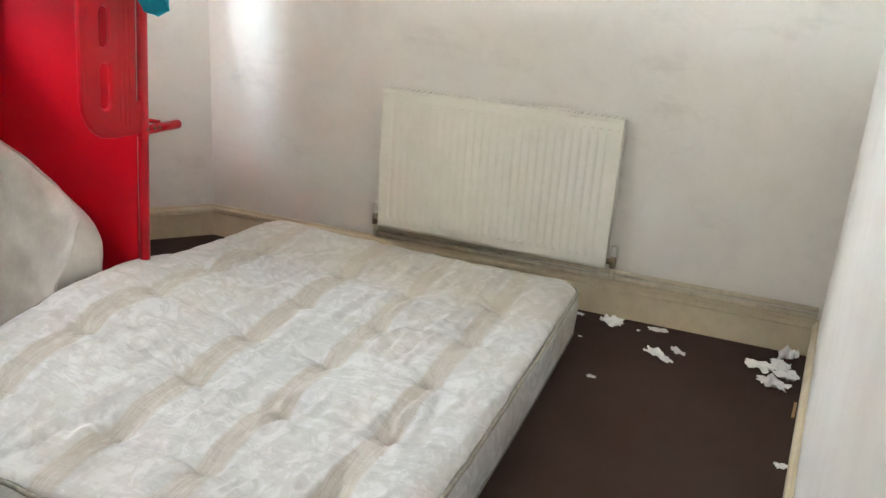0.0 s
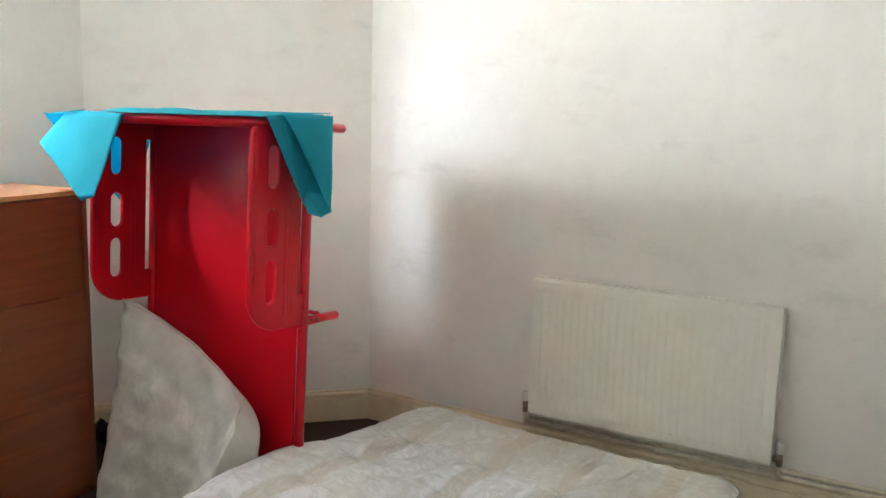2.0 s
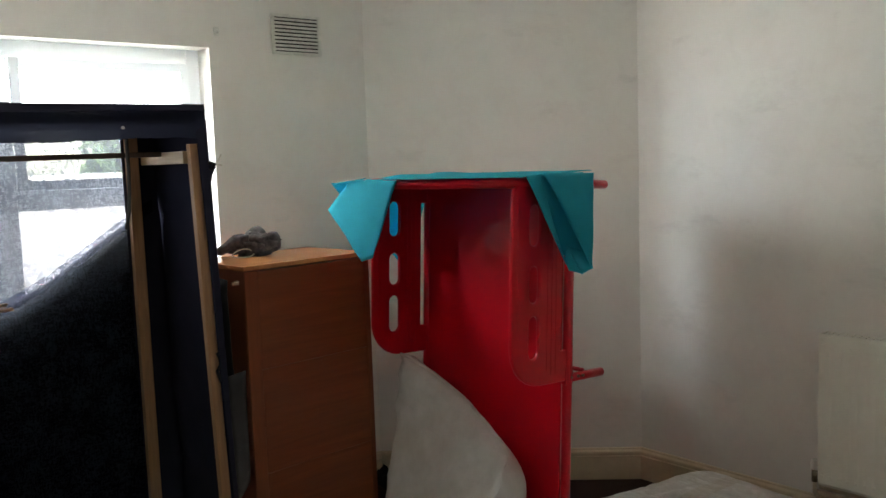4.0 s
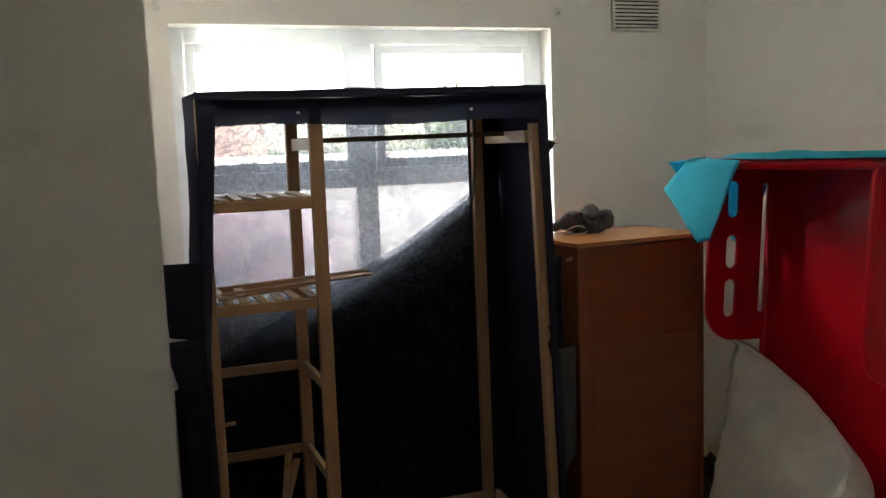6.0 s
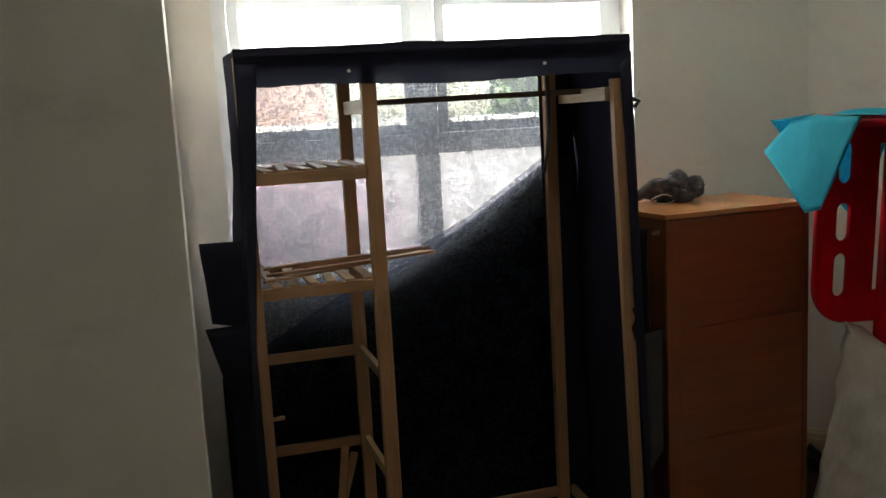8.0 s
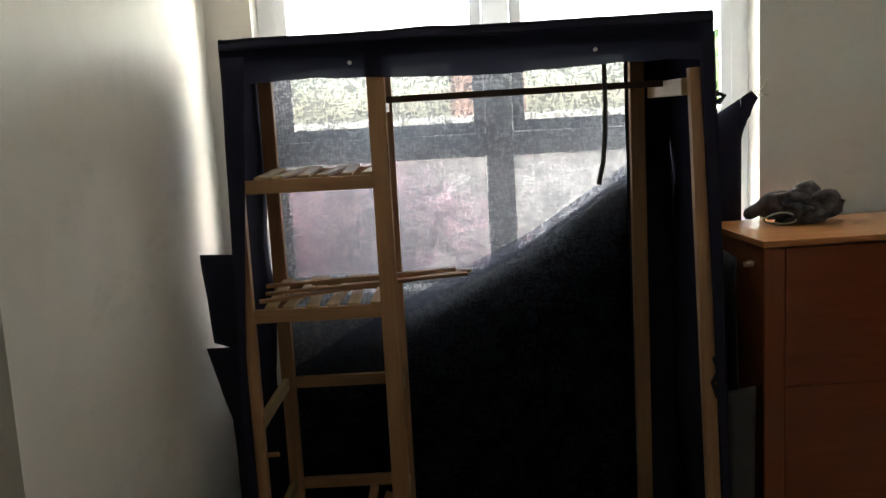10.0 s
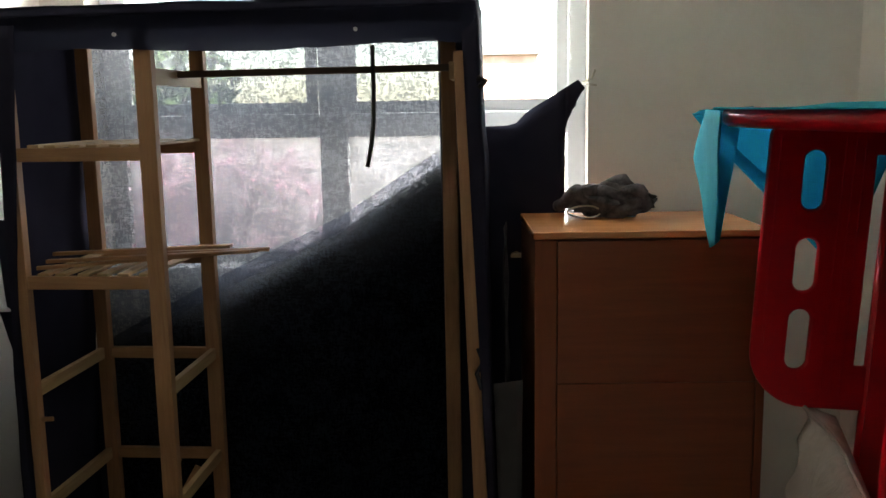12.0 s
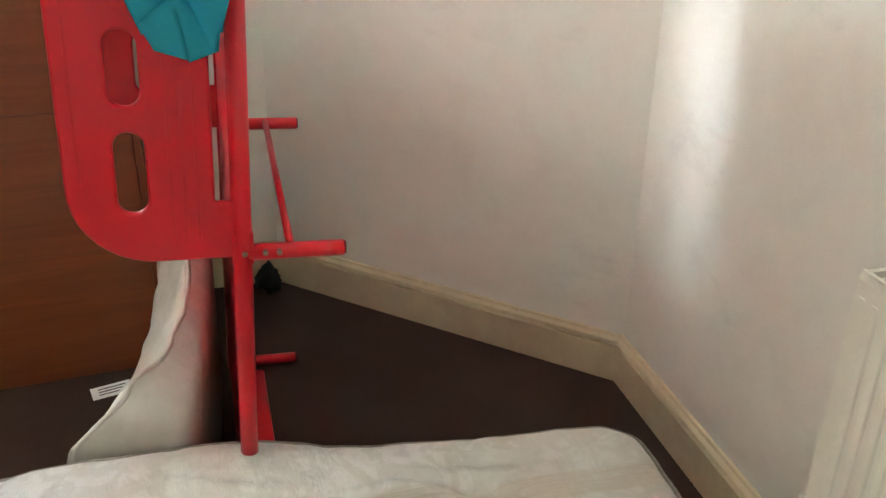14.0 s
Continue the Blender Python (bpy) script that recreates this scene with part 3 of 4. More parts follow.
            wv = 0.004 * noise.noise(Vector((c.x * 8, c.y * 8, lv * 4)))
            ring.append(bm.verts.new((c.x + o.x * (sw + wv), c.y + o.y * (sw + wv), LOW(c) + (c.z - LOW(c)) * lv)))
        rings.append(ring)
    m = len(edge)
    for a, b in zip(rings, rings[1:]):
        for k in range(m):
            bm.faces.new((a[k], a[(k + 1) % m], b[(k + 1) % m], b[k]))
    bm.faces.new(rings[-1])
    part("side_border", bm, M_TICK, ob, "stained damask border", True)
    for z, nm in ((0.0, "top_piping"), (1.0, "bottom_piping")):
        pts = []
        for c in edge[::3]:
            o = Vector((c.x, c.y, 0)).normalized()
            pts.append((c.x + o.x * 0.006, c.y + o.y * 0.006, c.z + 0.001 if z == 0 else LOW(c) + 0.010))
        pts.append(pts[0])
        part(nm, tube(pts, 0.0075, 8, caps=False), M_PIPING, ob, "grey beige corded edge", True)
    for a, b in tufts:
        part("button", tube([(a, b, height(a, b) - 0.001), (a, b, height(a, b) + 0.002)], 0.006, 8), M_TICK, ob)
    return ob


M_PIPING = plain("piping_cloth", (0.26, 0.245, 0.21), 0.8, vary=0.25, scale=60)
mattress()


# ---- toddler bed stood on its foot end ----
def ARCH(t):
    """The bulging edge of the upturned end panel, from the near guard (0) to the far one (1)."""
    return -0.40 - 0.20 * math.sin(math.pi * min(1, max(0, t))) ** 0.8


def toddler_bed():
    ob = thing("toddler_bed", (-0.176, -1.0, 0.004), "red plastic and tube toddler bed stood upright on its foot end", "bed")
    ob.matrix_basis = pose(-0.190, -1.0, 0.004, 0, 3.1, 0)
    # local: x towards the window side, the deck is the plane x = 0, the bed's length runs up
    yn, yf, top = -0.33, 0.433, 1.47
    # plate axes (a, b) go to (y, z) for the deck and (x, z) for the guards
    to_deck = Matrix(((0, 0, 1, 0), (1, 0, 0, 0), (0, 1, 0, 0), (0, 0, 0, 1)))
    to_guard = Matrix(((1, 0, 0, 0), (0, 0, -1, 0), (0, 1, 0, 0), (0, 0, 0, 1)))
    bm = plate(round_rect(yn + 0.02, yf - 0.02, 0.03, top - 0.02, (0.03,) * 4), [], 0.010)
    bmesh.ops.transform(bm, matrix=Matrix.Translation((-0.008, 0, 0)) @ to_deck, verts=bm.verts)
    part("deck", bm, M_RED, ob, "smooth red deck panel")
    for y, sgn in ((yn, -1), (yf, 1)):
        part("side_tube", tube([(0.0, y, 0.02), (0.0, y, 0.7), (0.0, y, 1.44)], 0.018, 12), M_RED, ob, "red steel tube", True)
        z0 = 0.75
        slots = []
        for za, zb in ((0.845, 0.990), (1.035, 1.160), (1.228, 1.366)):
            slots.append(round_rect(-0.205, -0.155, za, zb, (0.024,) * 4))
        gap = round_rect(-0.044, -0.018, 0.86, 1.36, (0.004,) * 4)
        shape = round_rect(-0.288, -0.008, z0, 1.438, (0.14, 0.01, 0.02, 0.05), 10)
        bm = plate(shape, slots + [gap], 0.017, 0.006)
        bmesh.ops.transform(bm, matrix=Matrix.Translation((0, y, 0)) @ to_guard, verts=bm.verts)
        part("guard_rail", bm, M_RED, ob, "red moulded guard with three slots")
        for x, za, zb in ((-0.116, 0.800, 1.405), (-0.094, 0.785, 1.405), (-0.072, 0.785, 1.405), (-0.262, 0.900, 1.390)):
            for s in (-1, 1):
                part("rib", box(x - 0.0025, x + 0.0025, *sorted((y + s * 0.0084, y + s * 0.0105)), za, zb, 0.0008), M_RED, ob)
    arch = [(ARCH(t) + 0.14, y + 1.0) for t, y in ((k / 20, -1.325 + 0.753 * k / 20) for k in range(21))]
    bm = plate([(-0.01, yf - 0.01), *arch[::-1], (-0.01, yn + 0.01)], [round_rect(-0.15, -0.12, -0.05, 0.13, (0.012,) * 4)], 0.012)
    bmesh.ops.transform(bm, matrix=Matrix.Translation((0, 0, 1.450)), verts=bm.verts)
    for v in bm.verts:
        v.co.z += 0.03 * v.co.x
    part("headboard", bm, M_RED, ob, "red moulded end panel with an arched edge")
    part("headboard_rim", tube([(-0.02, yn - 0.004, 1.450), *[(a, b, 1.447 + 0.03 * a) for a, b in arch], (-0.03, yf, 1.450)], 0.019, 16), M_RED, ob, "glossy rounded rim", True)
    for z, ln in ((1.438, 0.186), (0.757, 0.185), (0.035, 0.178)):
        for y in (yn, yf):
            part("leg", tube([(0.0, y, z), (ln, y, z)], 0.0155, 14), M_RED, ob, "red steel tube leg", True)
            part("end_cap", tube([(ln, y, z), (ln + 0.004, y, z)], 0.013, 12), M_REDDARK, ob, "dark red plug")
    part("brace", tube([(0.105, yf, 0.765), (0.085, yn, 0.775)], 0.0075, 8), M_RED, ob, "thin red cross brace", True)
    for k, x in enumerate((0.003, 0.04, 0.065)):
        part("bolt", tube([(x, yn - 0.022, 0.762), (x, yn - 0.012, 0.762)], 0.005, 8), M_STEEL, ob, "bright steel bolt head")
    part("foot_panel", box(0.012, 0.085, yn + 0.02, yf - 0.02, 0.0, 0.016, 0.006), M_RED, ob, "red foot panel resting on the carpet")
    part("corner_block", box(-0.02, 0.02, yn - 0.012, yn + 0.014, 0.735, 0.80, 0.005), M_RED, ob)
    return ob


M_REDDARK = plain("dark_red_plug", (0.16, 0.01, 0.015), 0.6)
toddler_bed()


# ---- teal cloth over the top of the bed ----
def teal_sheet():
    ob = thing("teal_cloth", (-0.3, -1.0, 1.476), "teal blue cloth draped over the upturned red bed", "cloth")
    o = Vector((-0.3, -1.0, 1.476))

    def L(*p):
        return tuple(Vector(p) - o)

    bm = bmesh.new()
    rows = []
    for j in range(25):
        v = j / 24
        y = -1.372 + 0.826 * v
        xl = ARCH((y + 1.325) / 0.753) - 0.008 if -1.325 < y < -0.58 else -0.40
        row = []
        for i in range(15):
            u = i / 14
            p = Vector((xl + (-0.05 - xl) * u, y, 1.472 + 0.010 * u + 0.003 * math.sin(u * 9 + v * 4) + 0.004 * noise.noise(Vector((u * 3, v * 5, 1)))))
            row.append(bm.verts.new(p - o))
        rows.append(row)
    for a, b in zip(rows, rows[1:]):
        for i in range(14):
            bm.faces.new((a[i], a[i + 1], b[i + 1], b[i]))
    part("top_fold", thicken(bm), M_TEAL, ob, smooth=True)
    bm = bmesh.new()
    patch(bm, L(-0.375, -1.374, 1.478), L(-0.315, -1.374, 1.480), L(-0.215, -1.375, 1.225), L(-0.265, -1.440, 1.185), 8, 16, 0.003, 8)
    patch(bm, L(-0.315, -1.374, 1.480), L(-0.100, -1.380, 1.480), L(-0.150, -1.428, 1.180), L(-0.215, -1.375, 1.205), 8, 16, 0.003, 8)
    part("front_drop", thicken(bm), M_TEAL, ob, smooth=True)
    bm = bmesh.new()
    patch(bm, L(-0.305, -1.386, 1.484), L(-0.05, -1.384, 1.476), L(-0.146, -1.452, 1.200), L(-0.166, -1.468, 1.160), 16, 18, 0.005, 7, (0, -0.026, 0))
    part("front_overlap", thicken(bm), M_TEAL, ob, smooth=True)
    bm = bmesh.new()
    patch(bm, L(-0.270, -1.438, 1.200), L(-0.215, -1.400, 1.235), L(-0.203, -1.452, 1.146), L(-0.252, -1.440, 1.160), 6, 6, 0.003, 20)
    patch(bm, L(-0.215, -1.400, 1.235), L(-0.150, -1.440, 1.215), L(-0.158, -1.462, 1.160), L(-0.203, -1.452, 1.143), 6, 6, 0.004, 20)
    part("bottom_tuck", thicken(bm), M_TEAL, ob, smooth=True)
    bm = bmesh.new()
    patch(bm, L(-0.610, -0.99, 1.472), L(-0.590, -0.76, 1.475), L(-0.560, -0.70, 1.172), L(-0.565, -0.775, 1.190), 12, 14, 0.004, 7)
    patch(bm, L(-0.590, -0.76, 1.475), L(-0.570, -0.66, 1.470), L(-0.560, -0.49, 1.360), L(-0.560, -0.70, 1.172), 12, 14, 0.004, 7)
    patch(bm, L(-0.560, -0.62, 1.468), L(-0.470, -0.556, 1.425), L(-0.540, -0.700, 1.186), L(-0.553, -0.708, 1.178), 8, 12, 0.003, 7)
    part("side_drop", thicken(bm), M_TEAL, ob, smooth=True)
    bm = bmesh.new()
    patch(bm, L(-0.575, -0.546, 1.462), L(-0.08, -0.546, 1.478), L(-0.20, -0.538, 1.14), L(-0.490, -0.545, 1.360), 14, 10, 0.003, 8)
    patch(bm, L(-0.595, -0.73, 1.474), L(-0.45, -0.60, 1.478), L(-0.43, -0.546, 1.472), L(-0.575, -0.546, 1.462), 6, 6, 0.002, 8)
    part("back_drop", thicken(bm), M_TEAL, ob, smooth=True)
    bm = bmesh.new()
    patch(bm, L(-0.505, -0.556, 1.378), L(-0.485, -0.552, 1.392), L(-0.20, -0.545, 1.130), L(-0.20, -0.550, 1.060), 10, 4, 0.002, 8)
    part("turned_hem", thicken(bm), M_TEAL, ob, smooth=True)
    return ob


teal_sheet()


# ---- small mattress slumped in the upturned bed ----
def cot_mattress():
    ob = thing("cot_mattress", (-0.45, -0.9, 0.0), "white covered cot mattress slumped against the upturned red bed", "mattress")
    o = Vector((-0.45, -0.9, 0.0))
    top = [(-0.31, -0.57, 0.77), (-0.262, -0.76, 0.69), (-0.268, -0.95, 0.61), (-0.295, -1.10, 0.535), (-0.345, -1.20, 0.48), (-0.425, -1.25, 0.43), (-0.51, -1.265, 0.36), (-0.545, -1.27, 0.30)]
    bot = [(-0.44, -0.53, 0.0), (-0.46, -0.68, 0.0), (-0.485, -0.84, 0.0), (-0.51, -0.97, 0.0), (-0.53, -1.08, 0.0), (-0.55, -1.17, 0.0), (-0.56, -1.23, 0.0), (-0.565, -1.26, 0.0)]

    def lerp(pts, s):
        q = s * (len(pts) - 1)
        i = min(int(q), len(pts) - 2)
        a, b, c, d = (Vector(pts[max(0, min(len(pts) - 1, k))]) for k in (i - 1, i, i + 1, i + 2))
        t = q - i
        return 0.5 * (2 * b + (c - a) * t + (2 * a - 5 * b + 4 * c - d) * t * t + (3 * b - a - 3 * c + d) * t ** 3)

    bm = bmesh.new()
    nu, nv, T = 34, 26, 0.115
    shells = []
    for off in (0.0, 1.0):
        rows = []
        for j in range(nv + 1):
            v = j / nv
            row = []
            for i in range(nu + 1):
                s = i / nu
                t, b = lerp(top, s), lerp(bot, s)
                p = b * (1 - v) + t * v
                p.x += (0.020 * math.exp(-5 * s) - 0.03 * (1 - math.exp(-5 * s))) * math.sin(math.pi * v ** 0.8)
                f = Vector((1, 0.18, -0.30 * v)).normalized()
                edge = min(i, nu - i) / 3.0
                edge = min(1, edge) * min(1, (nv - j) / 3.0)
                pinch = 0.016 * (1 - math.sqrt(max(0, 1 - (1 - min(1, edge)) ** 2)))
                n3 = -0.016 * math.exp(-((s - 0.55 - 0.1 * v) / 0.05) ** 2) - 0.012 * math.exp(-((v - 0.75 + 0.3 * s) / 0.04) ** 2) + noise.noise(p * 7) * 0.014 + noise.noise(Vector((p.x, p.y * 2, p.z * 4)) * 6) * 0.012 + abs(noise.noise(p * 19)) * 0.008 + 0.016 * noise.noise(Vector(((p.y + p.z) * 4, (p.y - p.z) * 13, 3))) * v + 0.007 * noise.noise(Vector(((p.y - 0.6 * p.z) * 6, (p.y + p.z) * 20, 8)))
                if off:
                    p.x = max(p.x + 0.035, -0.205 - 0.14 * s ** 2 - 0.02 * (1 - v)) - pinch
                    p.z -= 0.03 * v
                else:
                    p = p + f * (pinch + n3)
                row.append(bm.verts.new(p - o))
            rows.append(row)
        shells.append(rows)
    for rows in shells:
        for a, b in zip(rows, rows[1:]):
            for i in range(nu):
                bm.faces.new((a[i], a[i + 1], b[i + 1], b[i]))
    f, k = shells
    rim0 = f[0] + [r[-1] for r in f[1:]] + f[-1][-2::-1] + [r[0] for r in f[-2:0:-1]]
    rim1 = k[0] + [r[-1] for r in k[1:]] + k[-1][-2::-1] + [r[0] for r in k[-2:0:-1]]
    for i in range(len(rim0)):
        j = (i + 1) % len(rim0)
        bm.faces.new((rim0[i], rim0[j], rim1[j], rim1[i]))
    pip0 = [v.co.copy() for v in f[-1]] + [r[-1].co.copy() for r in f[-2::-1]]
    part("cover", bm, M_PAD, ob, "creased white quilted cover", True)
    part("piping", tube(pip0, 0.005, 8), M_PAD, ob, smooth=True)
    return ob


cot_mattress()


# ---- chest of drawers ----
def dresser():
    x0, x1, yb, yf, H = -0.965, -0.385, -0.10, -0.50, 1.18
    ob = thing("chest_of_drawers", ((x0 + x1) / 2 + 0.010, (yb + yf) / 2 + 0.020, 0.0), "tall orange-brown wood veneer chest of three deep drawers", "chest of drawers", rz=4.0)
    w, d = x1 - x0, yb - yf
    hw, hd = w / 2, d / 2
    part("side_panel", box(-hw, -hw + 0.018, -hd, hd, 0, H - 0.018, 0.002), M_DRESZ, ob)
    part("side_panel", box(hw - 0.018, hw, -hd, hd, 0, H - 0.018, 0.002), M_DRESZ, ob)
    part("top_panel", box(-hw - 0.004, hw + 0.004, -hd - 0.010, hd, H - 0.018, H, 0.003), M_DRES_TOP_LIT, ob, "top board coloured paler for the window light on it")
    part("back_panel", box(-hw + 0.018, hw - 0.018, hd - 0.006, hd - 0.001, 0.02, H - 0.018), M_DRES, ob)
    for s in (-1, 1):
        a, b = sorted((s * hw, s * (hw - (0.055 if s < 0 else 0.022))))
        part("stile", box(a, b, -hd - 0.008, -hd - 0.0005, 0.0, H - 0.02, 0.002), M_DRESZ, ob)
    part("plinth", box(-hw + 0.056, hw - 0.023, -hd + 0.001, -hd + 0.015, 0.0, 0.03, 0.001), M_DRES, ob)
    part("bottom_board", box(-hw + 0.0185, hw - 0.0185, -hd + 0.016, hd - 0.007, 0.03, 0.045), M_DRES, ob)
    zs = [0.02, 0.398, 0.792, H - 0.022]
    for z0, z1 in zip(zs, zs[1:]):
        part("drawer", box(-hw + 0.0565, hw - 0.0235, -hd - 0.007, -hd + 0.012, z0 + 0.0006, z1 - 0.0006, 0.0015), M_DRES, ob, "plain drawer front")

    return ob


M_DRESZ = wood("orange_wood_upright", (0.18, 0.046, 0.015), (0.26, 0.074, 0.025), "z", 0.5, 0.42)
dresser()


# ---- canvas wardrobe ----
def wardrobe():
    XL, XC, XR = -2.250, -1.893, -1.092
    YF, YB, TOP = -0.525, -0.135, 1.72
    ob = thing("canvas_wardrobe", ((XL + XR) / 2, (YF + YB) / 2, 0.0), "open pine-framed wardrobe with navy canvas cover before the window", "wardrobe")
    o = Vector(((XL + XR) / 2, (YF + YB) / 2, 0.0))

    def P(x, y, z):
        return Vector((x, y, z)) - o

    def stick(nm, a, b, w, h, mat, lb="", up=(0, 0, 1), bev=0.002):
        return part(nm, beam(P(*a), P(*b), w, h, bev, up), mat, ob, lb)

    U = (0, 1, 0)
    stick("post", (XL, YF, 0), (XL, YF, TOP), 0.028, 0.028, M_PINE, "bare pine upright", U)
    stick("post", (XL + 0.012, YB, 0), (XL + 0.012, YB, TOP), 0.040, 0.028, M_PINE, "bare pine upright", U)
    stick("post", (XC, YF, 0), (XC, YF, TOP), 0.044, 0.028, M_PINE, "bare pine upright", U)
    stick("post", (XC - 0.005, YB, 0), (XC - 0.005, YB, TOP), 0.042, 0.028, M_PINE, "bare pine upright", U)
    stick("post", (XR + 0.030, YF, 0), (XR - 0.024, YF, 1.62), 0.034, 0.028, M_PINE, "bare pine upright leaning a little", U)
    stick("post", (XR - 0.078, YB, 0), (XR - 0.082, YB, TOP), 0.042, 0.028, M_PINE, "bare pine upright", U)
    # shelf bays
    for z in (1.385, 1.058):
        stick("shelf_rail", (XL + 0.014, YF, z), (XC - 0.022, YF, z), 0.018, 0.034, M_PINEX)
        stick("shelf_rail", (XL + 0.030, YB, z), (XC - 0.024, YB, z), 0.018, 0.034, M_PINEX)
        for k in range(6):
            x = XL + 0.05 + k * 0.054 + (0.008 if k % 2 else -0.004)
            s = 0.012 * math.sin(3 * k + z)
            stick("shelf_slat", (x + s, YF - 0.008, z + 0.021), (x - s, YB + 0.012, z + 0.021), 0.030, 0.008, M_PINEY)
    for z in (0.765, 0.445):
        stick("back_rail", (XL + 0.034, YB, z), (XC - 0.026, YB, z), 0.018, 0.034, M_PINEX)
        stick("side_rail", (XL, YF + 0.014, z), (XL + 0.006, YB - 0.014, z), 0.018, 0.034, M_PINEY)
        stick("side_rail", (XC, YF + 0.014, z), (XC - 0.004, YB - 0.014, z), 0.018, 0.034, M_PINEY)
    stick("rail_stub", (XL + 0.014, YF, 0.690), (XL + 0.048, YF - 0.004, 0.693), 0.008, 0.012, M_PINEX)
    for x in (XC, XR - 0.045):
        stick("side_rail", (x, YF + 0.014, 1.575), (x, YB - 0.014, 1.575), 0.018, 0.042, M_PINEY)
        stick("side_rail", (x, YF + 0.014, 0.115), (x, YB - 0.014, 0.135), 0.018, 0.034, M_PINEY)
    stick("hanging_rail", (XC + 0.01, -0.33, 1.585), (XR - 0.055, -0.33, 1.590), 0.020, 0.018, M_RAILD, "dark stained hanging rail")
    for y, z in ((YF, TOP - 0.02), (YB, TOP - 0.02)):
        stick("top_rail", (XL + 0.016, y, z), (XR - 0.03, y, z), 0.018, 0.036, M_PINEX)
    stick("bottom_rail", (XL + 0.016, YB, 0.12), (XR - 0.10, YB, 0.13), 0.018, 0.034, M_PINEX)
    # canvas cover
    bm = bmesh.new()
    x0, x1, y0, y1, zt = -2.262, -1.078, -0.548, -0.105, 1.748
    patch(bm, P(x0, y0, zt - 0.006), P(x1, y0, zt + 0.003), P(x1, y1, zt), P(x0, y1, zt), 30, 10, 0.007, 5)
    patch(bm, P(x0, y0 - 0.007, zt - 0.03), P(x1, y0 - 0.007, zt - 0.022), P(x1, y0 - 0.001, zt + 0.003), P(x0, y0 - 0.001, zt - 0.006), 30, 3, 0.002, 5)
    part("canvas_top", thicken(bm, 0.004), M_NAVY, ob, "navy canvas top", True)
    bm = bmesh.new()
    n = 60
    rows = []
    for j in range(5):
        row = []
        for i in range(n + 1):
            u = i / n
            x = x0 + (x1 - x0) * u
            zb = 1.634 + 0.006 * math.sin(u * 9) + 0.004 * noise.noise(Vector((u * 18, 0, 0)))
            z = (zt - 0.006 + 0.009 * u) * (1 - j / 4) + zb * j / 4
            row.append(bm.verts.new(P(x, y0 - 0.003 - 0.004 * math.sin(u * 26 + j) * j / 4, z)))
        rows.append(row)
    for a, b in zip(rows, rows[1:]):
        for i in range(n):
            bm.faces.new((a[i], a[i + 1], b[i + 1], b[i]))
    part("canvas_valance", bm, M_THIN, ob, "navy canvas front edge", True)
    bm = bmesh.new()
    patch(bm, P(x0, y0, zt - 0.004), P(x0, y1, zt), P(x0 - 0.03, y1 - 0.02, 0.02), P(x0 - 0.03, y0 + 0.01, 0.02), 10, 40, 0.016, 3.5, (-0.02, 0, 0))
    part("canvas_side", thicken(bm, 0.003), M_NAVY, ob, "navy canvas side", True)
    bm = bmesh.new()
    patch(bm, P(x1, y0, zt), P(x1, y1, zt), P(x1 + 0.045, y1, 0.02), P(x1 + 0.055, y0, 0.02), 10, 40, 0.012, 3.5)
    part("canvas_side", thicken(bm, 0.003), M_NAVY, ob, "navy canvas side", True)
    bm = bmesh.new()
    patch(bm, P(x0 + 0.002, y0 - 0.006, 1.70), P(x0 + 0.060, y0 - 0.006, 1.70), P(x0 - 0.005, y0 - 0.004, 0.9), P(x0 - 0.02, y0 - 0.004, 0.9), 4, 24, 0.006, 6)
    patch(bm, P(x0 - 0.02, y0 - 0.004, 0.9), P(x0 - 0.005, y0 - 0.004, 0.9), P(x0 - 0.004, y0 - 0.004, 0.02), P(x0 - 0.04, y0 - 0.004, 0.02), 4, 24, 0.006, 6)
    part("canvas_front_strip", thicken(bm, 0.003), M_NAVY, ob, "navy canvas rolled back beside the upright", True)
    bm = bmesh.new()
    patch(bm, P(XR - 0.02, y0 - 0.005, 1.66), P(x1 + 0.003, y0 - 0.004, 1.70), P(x1 + 0.052, y0 - 0.004, 0.02), P(x1 + 0.040, y0 - 0.005, 0.02), 4, 40, 0.005, 7)
    part("canvas_front_strip", thicken(bm, 0.003), M_NAVY, ob, "navy canvas edge beside the upright", True)
    bm = bmesh.new()
    patch(bm, P(x0 + 0.004, y1 + 0.004, zt - 0.004), P(x1 - 0.004, y1 + 0.004, zt - 0.004), P(x1 - 0.004, y1 + 0.004, 0.03), P(x0 + 0.004, y1 + 0.004, 0.03), 40, 50, 0.0015, 2.5)
    part("sheer_back", bm, M_SHEER, ob, "thin grey see-through back panel", True)
    bm = bmesh.new()
    patch(bm, P(-1.205, y1 - 0.008, zt - 0.01), P(x1 - 0.002, y1 - 0.008, zt - 0.01), P(x1 + 0.03, y1 - 0.008, 0.03), P(-1.19, y1 - 0.008, 0.03), 4, 40, 0.006, 4)
    part("canvas_back_strip", thicken(bm, 0.003), M_NAVY, ob, "navy canvas strip beside the sheer back", True)
    # the rolled edge and side flaps that stick out by the chamfered wall
    bm = bmesh.new()
    patch(bm, P(-2.262, -0.50, 1.215), P(-2.398, -0.40, 1.205), P(-2.378, -0.40, 0.965), P(-2.28, -0.50, 0.965), 8, 8, 0.006, 7)
    patch(bm, P(-2.28, -0.50, 0.975), P(-2.400, -0.40, 0.950), P(-2.345, -0.40, 0.75), P(-2.29, -0.50, 0.75), 8, 8, 0.006, 7)
